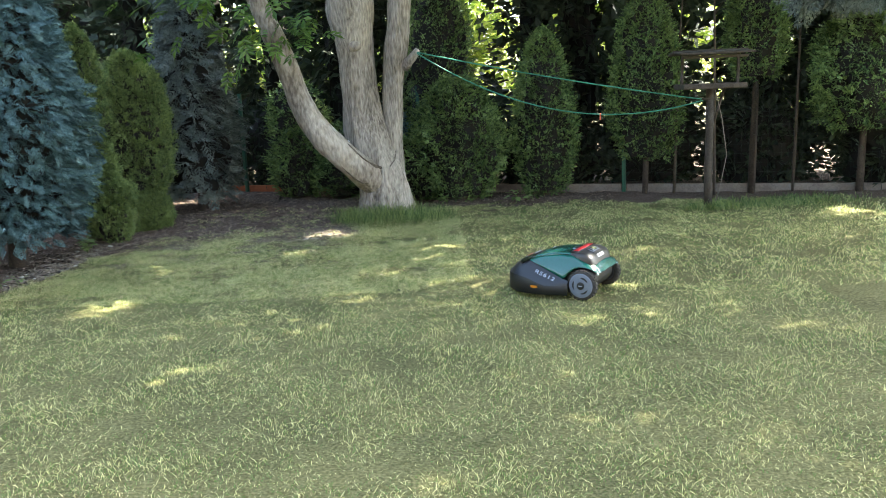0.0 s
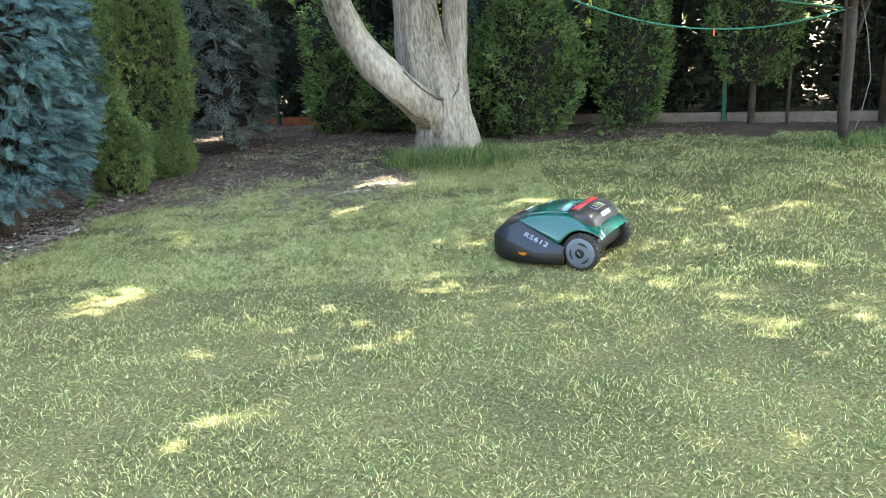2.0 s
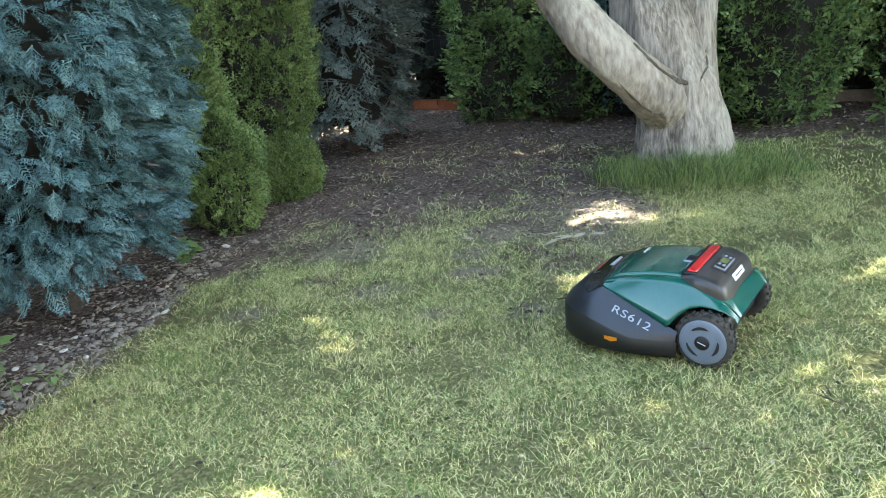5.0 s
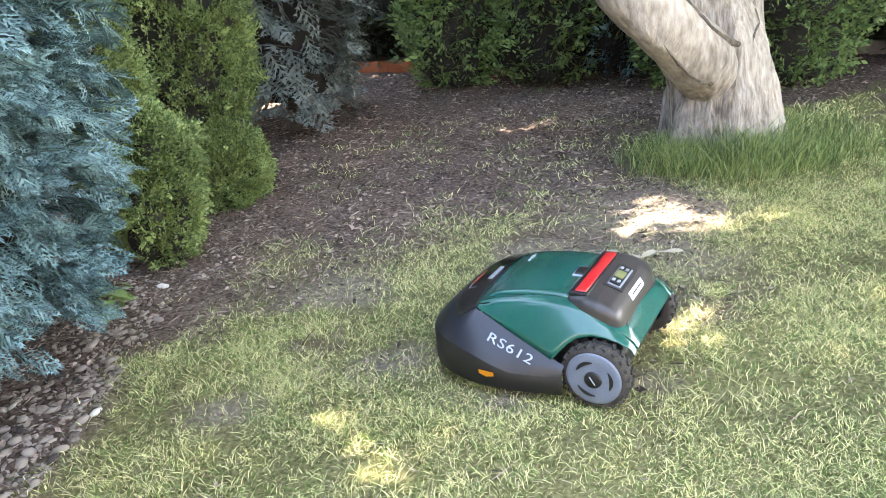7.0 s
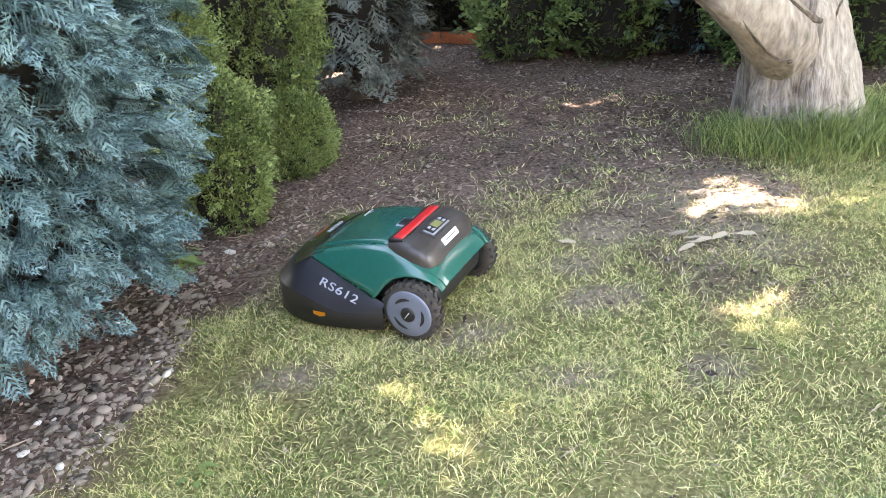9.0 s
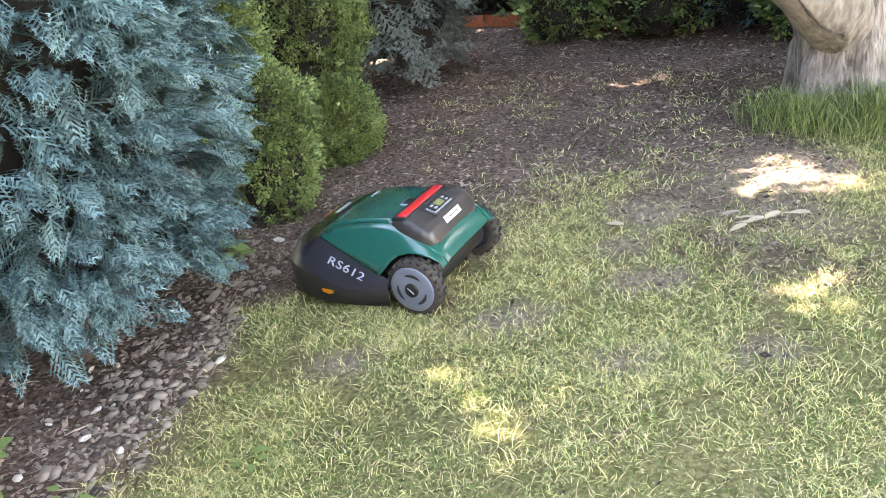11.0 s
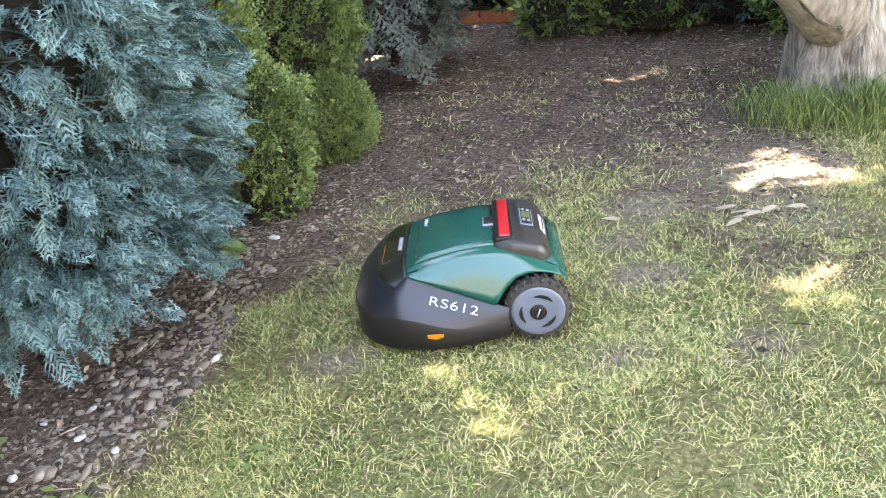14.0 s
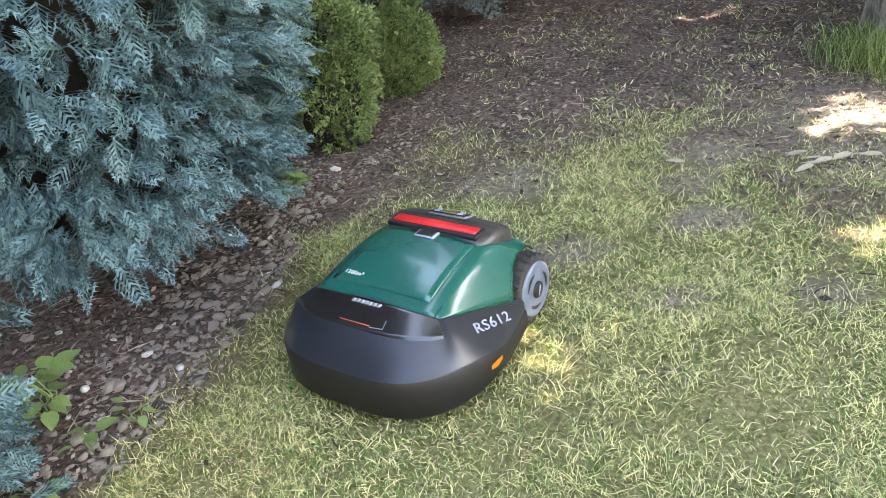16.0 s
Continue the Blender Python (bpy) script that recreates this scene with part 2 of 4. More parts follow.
def feather(side=9, sub=3, droop=0.25, width=0.05):
    """A flat fern-like conifer spray one unit long."""
    rows = [(0, 0, 0, 0, 1.0, width)]
    for i in range(side):
        t = 0.12 + 0.80 * i / (side - 1)
        for sg in (-1, 1):
            ln = 0.56 * (1 - t) ** 0.8 + 0.12
            a = sg * radians(42)
            rows.append((0, t, 0, a, ln, width))
            for j in range(sub):
                u = (j + 1) / (sub + 0.6)
                px, py = math.sin(a) * ln * u, t + math.cos(a) * ln * u
                for dg in (-1, 1):
                    rows.append((px, py, 0, a + dg * radians(36), 0.15 * (1 - 0.4 * u), width * 0.8))
    v, f = slivers(rows)
    v[:, 2] += 0.06 * np.sin(9 * v[:, 0]) + 0.03 * np.sin(14 * v[:, 1])
    v[:, 2] -= droop * v[:, 1] ** 2
    return v, f


def plume(n=9, spread=65, width=0.17):
    """A tight thuja fan: overlapping short scale-leaf tips."""
    rng, rows = random.Random(5), []
    for i in range(n):
        a = radians(rng.uniform(-spread, spread))
        r = rng.uniform(0.05, 0.62)
        rows.append((math.sin(a) * r, math.cos(a) * r, rng.uniform(-0.08, 0.08), a * 1.2 + rng.uniform(-0.3, 0.3), rng.uniform(0.25, 0.42), width))
    return leaflets(rows)


FEATHER, FEATHER_ROUGH, PLUME = feather(8, 2, 0.35, 0.055), feather(5, 2, 0.3, 0.085), plume()
PLUME_ROUGH = plume(8, 75, 0.19)


def tube(path, radii, sides=10, wobble=0.0, seed=0):
    """A bmesh tube along points, with a radius at each and an uneven surface."""
    bm = bmesh.new()
    rings = []
    pts = [Vector(p) for p in path]
    for i, p in enumerate(pts):
        d = (pts[min(i + 1, len(pts) - 1)] - pts[max(i - 1, 0)]).normalized()
        u = d.cross(Vector((0.31, 0.95, 0.02))).normalized()
        w = d.cross(u)
        ring = []
        for k in range(sides):
            a = 2 * math.pi * k / sides
            r = radii[i]
            if wobble:
                r *= 1 + wobble * noise.noise(Vector((math.cos(a) * 1.6, math.sin(a) * 1.6, i * 0.45 + seed)))
            ring.append(bm.verts.new(p + (u * math.cos(a) + w * math.sin(a)) * r))
        rings.append(ring)
    for a, b in zip(rings, rings[1:]):
        for k in range(sides):
            bm.faces.new((a[k], a[(k + 1) % sides], b[(k + 1) % sides], b[k]))
    bm.faces.new(rings[0][::-1])
    bm.faces.new(rings[-1])
    bmesh.ops.recalc_face_normals(bm, faces=bm.faces)
    return bm


def box(sx, sy, sz, at=(0, 0, 0), bevel=0.004, turn=0.0):
    """A bevelled box, its centre at the place given."""
    bm = bmesh.new()
    bmesh.ops.create_cube(bm, size=1, matrix=Matrix.Translation(at) @ Matrix.Rotation(turn, 4, "Z") @ Matrix.Diagonal((sx, sy, sz, 1)))
    if bevel:
        bmesh.ops.bevel(bm, geom=bm.edges[:], offset=bevel, segments=2, affect="EDGES", profile=0.7)
    return bm


def smooth_between(a, b, x):
    t = np.clip((x - a) / (b - a), 0, 1)
    return t * t * (3 - 2 * t)


def sine_noise(x, y, seed):
    """A cheap uneven field about zero, within about one."""
    rng = np.random.default_rng(seed)
    out = np.zeros_like(x)
    for k in range(9):
        w, a, p = 1.3 * 1.45 ** k, rng.uniform(0, 6.28), rng.uniform(0, 6.28)
        out += np.sin(w * (x * np.cos(a) + y * np.sin(a)) + p + 1.7 * np.sin(0.7 * w * (y * np.cos(a) - x * np.sin(a)))) / (1 + 0.45 * k)
    return out / 2.2


# ---- ground: one sheet, lawn and planting bed ----
EDGE = [(-9, 4.0), (-3.75, 5.4), (-3.55, 6.4), (-3.44, 6.9), (-3.35, 7.5), (-3.28, 8.1), (-3.05, 8.6), (-2.5, 8.8), (-2.0, 8.8), (-1.55, 8.7), (-1.15, 8.75),
        (-1.05, 9.15), (-0.8, 9.7), (-0.15, 9.95), (0.6, 10.15), (1.6, 10.15), (2.8, 9.85), (4.1, 9.6), (9, 8.4), (9, 40), (-9, 40)]
BALD = [(-2.41, 7.56, 0.14), (-2.0, 7.26, 0.12), (-1.63, 7.30, 0.11), (-1.3, 8.2, 0.3), (-1.9, 7.75, 0.12), (-1.75, 8.3, 0.2), (-2.55, 8.15, 0.2), (-2.95, 7.35, 0.12), (-1.95, 8.05, 0.13)]


def bed_distance(x, y):
    """Metres into the bed (positive) or out on the lawn (negative)."""
    best, inside = np.full(x.shape, 1e9), np.zeros(x.shape, bool)
    for (ax, ay), (bx, by) in zip(EDGE, EDGE[1:] + EDGE[:1]):
        dx, dy = bx - ax, by - ay
        t = np.clip(((x - ax) * dx + (y - ay) * dy) / (dx * dx + dy * dy), 0, 1)
        best = np.minimum(best, np.hypot(x - ax - t * dx, y - ay - t * dy))
        inside ^= ((ay > y) != (by > y)) & (x < (y - ay) * dx / (dy if dy else 1e-9) + ax)
    return np.where(inside, best, -best)


def soil_share(x, y):
    """0 on full turf, 1 on bare soil."""
    d = bed_distance(x, y) + (0.08 + 0.22 * smooth_between(7.4, 8.2, y)) * sine_noise(x * 4, y * 4, 4)
    ragged = 0.15 + 0.75 * smooth_between(7.4, 8.4, y) * smooth_between(-0.6, -1.2, x)
    s = smooth_between(-ragged, 0.10, d)
    for bx, by, br in BALD:
        r = np.hypot(x - bx, (y - by) * 1.4) + 0.05 * sine_noise(x * 6, y * 6, 9)
        s = np.maximum(s, 0.72 * smooth_between(br * 1.6, br * 0.4, r))
    worn = smooth_between(7.1, 7.9, y) * smooth_between(9.3, 8.6, y) * smooth_between(-0.7, -1.2, x) * smooth_between(-3.4, -3.0, x)
    s = np.maximum(s, 0.8 * worn * smooth_between(0.12, 0.62, sine_noise(x * 2.6 + 3, y * 2.6, 41)))
    return 0.985 * s


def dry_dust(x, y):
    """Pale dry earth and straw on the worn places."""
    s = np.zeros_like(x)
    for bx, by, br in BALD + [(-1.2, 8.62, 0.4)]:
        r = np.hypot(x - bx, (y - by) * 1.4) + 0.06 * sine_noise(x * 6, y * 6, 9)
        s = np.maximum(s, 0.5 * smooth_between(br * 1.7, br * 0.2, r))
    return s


def ground_height(x, y):
    mound = 0.10 * np.exp(-((x + 0.62) ** 2 + (y - 9.5) ** 2) / 0.22)
    return mound + 0.012 * sine_noise(x * 0.8, y * 0.8, 2) * smooth_between(60, 20, np.hypot(x, y)) + 0.015 * smooth_between(0, 0.4, bed_distance(x, y)) * sine_noise(x * 4, y * 4, 7)


def build_ground():
    xs = np.unique(np.concatenate([np.linspace(-400, -7, 14), np.arange(-7, 8.01, 0.07), np.linspace(8, 400, 14)]))
    ys = np.unique(np.concatenate([np.linspace(-400, -1, 14), np.arange(-1, 14.01, 0.07), np.linspace(14, 400, 14)]))
    gx, gy = np.meshgrid(xs, ys)
    gz = ground_height(gx, gy)
    v = np.stack([gx, gy, gz], -1).reshape(-1, 3)
    k = np.arange(len(xs) * len(ys)).reshape(len(ys), len(xs))
    f = np.stack([k[:-1, :-1], k[:-1, 1:], k[1:, 1:], k[1:, :-1]], -1).reshape(-1, 4)
    ob = array_mesh("ground", v, f, GROUND, smooth=True)
    ob.data.attributes.new("soil", "FLOAT", "POINT").data.foreach_set("value", soil_share(gx, gy).astype(np.float32).ravel())
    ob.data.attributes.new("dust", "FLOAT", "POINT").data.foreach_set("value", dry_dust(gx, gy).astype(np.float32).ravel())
    return tagged(ob, "garden lawn with worn thin patches beside a dark soil bed", "lawn", kind="structure")


def grass(name, x0, x1, y0, y1, per_m2, width, tall, mat, seed, keep=None, on_soil=False, label="short mown pale green lawn grass with dry yellow blades", lean=0.75):
    rng = np.random.default_rng(seed)
    n = int((x1 - x0) * (y1 - y0) * per_m2)
    x, y = rng.uniform(x0, x1, n), rng.uniform(y0, y1, n)
    ok = rng.random(n) > soil_share(x, y) * (0.0 if on_soil else 1.02)
    if not on_soil:
        ok &= rng.random(n) < 0.62 + 0.50 * sine_noise(x * 4, y * 4, 12) + 0.25 * sine_noise(x * 13, y * 13, 17)
    if keep is not None:
        ok &= keep(x, y, rng)
    x, y = x[ok], y[ok]
    n = len(x)
    h = tall * rng.uniform(0.4, 1.3, n) * (1 + 0.3 * sine_noise(x * 5, y * 5, 31))
    a, b = rng.uniform(0, 6.28, n), rng.uniform(0.1, lean, n) * h * 1.5
    w = width * rng.uniform(0.7, 1.3, n)
    c = rng.uniform(0, 6.28, n)
    base = np.stack([x, y, ground_height(x, y) - 0.004], 1)
    side = np.stack([np.cos(c), np.sin(c), 0 * c], 1) * w[:, None] / 2
    tip = np.stack([np.cos(a) * b, np.sin(a) * b, h], 1)
    mid = tip * np.array([0.38, 0.38, 0.6])
    v = np.stack([base, base + mid + side, base + tip, base + mid - side], 1)
    k = (np.arange(n) * 4)[:, None]
    faces = np.concatenate([k + [0, 1, 3], k + [3, 1, 2]], 0)
    ob = array_mesh(name, v.reshape(-1, 3), faces, mat)
    return tagged(ob, label, "grass", kind="stuff")


ground = build_ground()


def sky_block():
    """An unseen wall added behind the viewer, to cut low skylight on the bushes."""
    ob = part("sky_block_wall", box(24, 0.4, 6.4, (0, -4.2, 3.15), 0.02), BLOCK_WALL)
    tagged(ob, "unseen plain wall added to block low skylight", "wall", kind="structure")


sky_block()


# ---- the walnut tree ----
# sun spots wanted on the lawn, cut as gaps through the crown: x, y, radius
GAPS = [(-1.12, 8.70, 0.22), (-1.24, 8.50, 0.10), (-1.43, 9.03, 0.06), (-1.50, 7.58, 0.10), (-1.56, 7.40, 0.06), (-2.72, 7.22, 0.09), (-2.53, 7.00, 0.14), (-2.50, 5.75, 0.20), (-2.25, 11.06, 0.08)]


def shaded(p, more):
    """Which points lie off the sun's ways through the gaps; the gaps have ragged rims and a few stray leaves."""
    rng = np.random.default_rng(5)
    gx, gy = p[:, 0] - SUN_DIR.x / SUN_DIR.z * p[:, 2], p[:, 1] - SUN_DIR.y / SUN_DIR.z * p[:, 2]
    ok = np.ones(len(p), bool)
    for x, y, r in GAPS:
        ok &= (np.hypot(gx - x, gy - y) > (r + more) * rng.uniform(0.80, 1.12, len(p))) | (rng.random(len(p)) < 0.07)
    return ok


def compound_leaf():
    rows = [(0, 0, 0, 0, 1.0, 0.02), (0, 0.62, 0, 0, 0.42, 0.17)]
    for t, ln in ((0.22, 0.30), (0.40, 0.37), (0.58, 0.38)):
        for sg in (-1, 1):
            rows.append((0, t, 0, sg * radians(58), ln, 0.15))
    v, f = leaflets(rows)
    v[:, 2] -= 0.25 * v[:, 1] ** 2
    return v, f


WALNUT = compound_leaf()


def bark_mesh(bm, depth=0.02, scale=13.0):
    """Furrows: pushes the skin in and out in long upright streaks."""
    bmesh.ops.subdivide_edges(bm, edges=bm.edges[:], cuts=3, use_grid_fill=True)
    bm.normal_update()
    for v in bm.verts:
        q = Vector((v.co.x * scale, v.co.y * scale, v.co.z * scale * 0.28))
        v.co += v.normal * (depth * (1.0 if v.co.z < 0.9 else 0.5) * (noise.noise(q) + 0.6 * noise.noise(q * 2.3)) + 0.02 * noise.noise(v.co * 2.5))
    return bm


def walnut_tree():
    tree = thing("walnut_tree", -0.66, 9.53, 0, "old walnut tree with three grey trunks from one flared base", "tree")
    off = Vector((0.66, -9.53, 0))

    def at(p):
        return Vector(p) + off

    def limb(name, pts, radii, label="", sides=18, wobble=0.16, seed=0, furrow=0.02):
        return part(name, bark_mesh(tube([at(p) for p in pts], radii, sides, wobble, seed), furrow), BARK if furrow < 0.015 else BARK_FURROWED, tree, label)

    TRUNK_LINE = [(Vector(q), r) for q, r in zip([(-0.63, 9.47, -0.2), (-0.63, 9.47, 0.04), (-0.63, 9.47, 0.2), (-0.645, 9.48, 0.4), (-0.70, 9.49, 0.62), (-0.80, 9.52, 0.88), (-0.845, 9.55, 1.2), (-0.86, 9.57, 1.5), (-0.89, 9.57, 1.9), (-0.91, 9.56, 2.35), (-0.84, 9.5, 3.3), (-0.55, 9.2, 4.35), (-0.18, 8.85, 5.3)],
                 [0.40, 0.36, 0.315, 0.275, 0.26, 0.24, 0.215, 0.20, 0.205, 0.275, 0.22, 0.16, 0.08])]
    limb("trunk", [q for q, _ in TRUNK_LINE], [r for _, r in TRUNK_LINE], "furrowed pale grey main trunk", furrow=0.026)
    LIMB_LINE = [(Vector(q), r) for q, r in zip([(-0.62, 9.50, 0.2), (-0.70, 9.39, 0.40), (-0.85, 9.21, 0.575), (-1.03, 9.12, 0.745), (-1.225, 9.10, 0.955), (-1.39, 9.1, 1.19), (-1.485, 9.1, 1.41), (-1.53, 9.1, 1.58), (-1.61, 9.1, 1.83), (-1.72, 9.1, 2.1), (-1.9, 9.05, 2.6), (-2.15, 8.8, 3.3)],
                 [0.12, 0.165, 0.168, 0.158, 0.148, 0.138, 0.132, 0.125, 0.12, 0.11, 0.09, 0.05])]
    limb("side_limb", [q for q, _ in LIMB_LINE], [r for _, r in LIMB_LINE], "leaning limb with smooth grey bark", 16, 0.10, 3, 0.008)
    limb("second_trunk", [(-0.57, 9.53, 0.4), (-0.535, 9.56, 0.75), (-0.50, 9.58, 1.1), (-0.49, 9.58, 1.45), (-0.455, 9.58, 1.75), (-0.39, 9.58, 2.1), (-0.35, 9.58, 2.5), (-0.09, 9.48, 3.43), (0.55, 9.1, 4.54), (1.47, 8.65, 5.36)],
         [0.17, 0.13, 0.105, 0.118, 0.132, 0.138, 0.13, 0.11, 0.08, 0.045], "upright second trunk", 14, 0.12, 6)
    limb("stub", [(-0.35, 9.55, 1.70), (-0.25, 9.48, 1.79), (-0.19, 9.43, 1.87)], [0.065, 0.045, 0.028], "short broken branch stub", 8, 0.1, 8)
    limb("bough", [(-0.83, 9.48, 3.25), (0.18, 8.1, 4.35), (1.2, 6.8, 5.1)], [0.14, 0.09, 0.04], "", 8, 0.1, 9)
    limb("bough", [(-0.09, 9.48, 3.34), (1.66, 9.0, 4.5), (4.2, 8.46, 5.55)], [0.12, 0.08, 0.04], "", 8, 0.1, 10)
    # cracked ridges of bark where the limb leaves the trunk, let into the skin
    def skin_gap(q):
        best = 9.0
        for chain in (TRUNK_LINE, LIMB_LINE):
            for (a, ra), (b, rb) in zip(chain, chain[1:]):
                u = max(0.0, min(1.0, (q - a).dot(b - a) / (b - a).length_squared))
                best = min(best, (q - a.lerp(b, u)).length - (ra + (rb - ra) * u))
        return best

    for line in ([(-0.975, 0.885), (-0.90, 0.80), (-0.81, 0.715), (-0.72, 0.645), (-0.63, 0.60), (-0.56, 0.605)], [(-1.10, 0.715), (-1.05, 0.65), (-0.99, 0.575), (-0.92, 0.505), (-0.86, 0.465), (-0.80, 0.45)], [(-0.56, 0.605), (-0.50, 0.68), (-0.49, 0.78)]):
        pts = []
        for x, z in line:
            q = Vector((x, 8.6, z))
            for _ in range(40):
                q.y += max(0.0, skin_gap(q)) * 0.9
            pts.append(at(q + Vector((0, 0.004, 0))))
        ridge = tube(pts, [0.004] + [0.010] * (len(pts) - 2) + [0.006], 8, 0.5, len(pts))
        part("bark_ridge", bark_mesh(ridge, 0.008, 30.0), BARK_CRACK, tree, "dark cracked bark ridge")
    # a pruned knot on the main trunk
    knot = bmesh.new()
    bmesh.ops.create_uvsphere(knot, u_segments=14, v_segments=8, radius=1, matrix=Matrix.Translation(at((-0.87, 9.37, 1.94))) @ Matrix.Diagonal((0.075, 0.05, 0.06, 1)))
    for v in knot.verts:
        v.co += v.normal * 0.012 * noise.noise(v.co * 20)
    part("knot", knot, BARK, tree, "pale round pruning scar")

    rng = np.random.default_rng(11)
    n = 15000
    u = rng.normal(size=(n, 3))
    u /= np.linalg.norm(u, axis=1, keepdims=True)
    # unseen canopy, mostly right of the trunk, added where it shades the lawn
    over = rng.random(n)[:, None] < 0.3
    p = np.where(over, [-0.2, 9.6, 5.6], [4.3, 8.0, 6.0]) + u * rng.uniform(0.15, 1, n)[:, None] ** 0.4 * np.where(over, [3.5, 3.6, 1.4], [5.0, 5.2, 1.6])
    p = p[p[:, 2] > 3.4]
    s = np.array(SUN_DIR)
    gx, gy = p[:, 0] - s[0] / s[2] * p[:, 2], p[:, 1] - s[1] / s[2] * p[:, 2]
    open_side = smooth_between(-1.9, 0.6, gx) * smooth_between(8.6, 7.2, gy)
    ok = rng.random(len(p)) < 1.0 - 0.22 * open_side
    p = p[ok & shaded(p, 0.22)]
    m = len(p)
    d = np.stack([rng.normal(size=m), rng.normal(size=m), rng.normal(-0.3, 0.3, m)], 1)
    scatter("crown", WALNUT, p - np.array(tree.location), d, rng.uniform(0.36, 0.54, m), rng.uniform(-0.5, 0.5, m), LEAF, tree, "unseen leaf crown added to shade the lawn, with gaps for sun spots")
    # low sprays at the end of the leaning limb
    m = 48
    q = np.array([-2.05, 8.85, 2.38]) + rng.normal(size=(m, 3)) * [0.6, 0.35, 0.2]
    q = np.concatenate([q, np.array([-1.6, 9.0, 2.06]) + rng.normal(size=(18, 3)) * [0.16, 0.15, 0.09]])
    m = len(q)
    d = np.stack([rng.normal(size=m), rng.normal(-0.4, 0.7, m), rng.normal(-0.35, 0.2, m)], 1)
    scatter("low_leaves", WALNUT, q - np.array(tree.location), d, rng.uniform(0.25, 0.38, m), rng.uniform(-0.6, 0.6, m), LEAF, tree, "drooping sprays of fresh green leaves")
    return tree


walnut_tree()


def line_knob():
    """A small pale knob fixed in the fork of the walnut."""
    bm = bmesh.new()
    bmesh.ops.create_uvsphere(bm, u_segments=14, v_segments=9, radius=0.028)
    ob = part("line_knob", bm, WHITE)
    ob.matrix_basis = pose(-1.0, 9.22, 0.895, 15, 20, 0) @ Matrix.Diagonal((0.8, 0.8, 1.2, 1))
    tagged(ob, "small white plastic knob wedged in the walnut fork", "knob")


line_knob()


# ---- conifers ----
def profile(kind, t):
    """Radius share at the height share t."""
    if kind == "column":
        return (np.minimum(1, 0.62 + 1.5 * t) * np.sqrt(np.clip(1 - np.clip((t - 0.35) / 0.65, 0, 1) ** 2.2, 0, 1)))
    if kind == "round":
        return np.sqrt(np.clip(1 - (1.7 * t - 0.75) ** 2 / 1.0, 0.04, 1))
    if kind == "vase":
        return np.minimum(1, 0.52 + 1.25 * t) * np.clip(1.04 - t, 0, 1) ** 0.5
    if kind == "broad":
        return np.minimum(1, 0.72 + 1.4 * t) * np.clip(1.04 - t, 0, 1) ** 0.55
    return np.clip(1.02 - t, 0, 1) ** 0.8  # spire


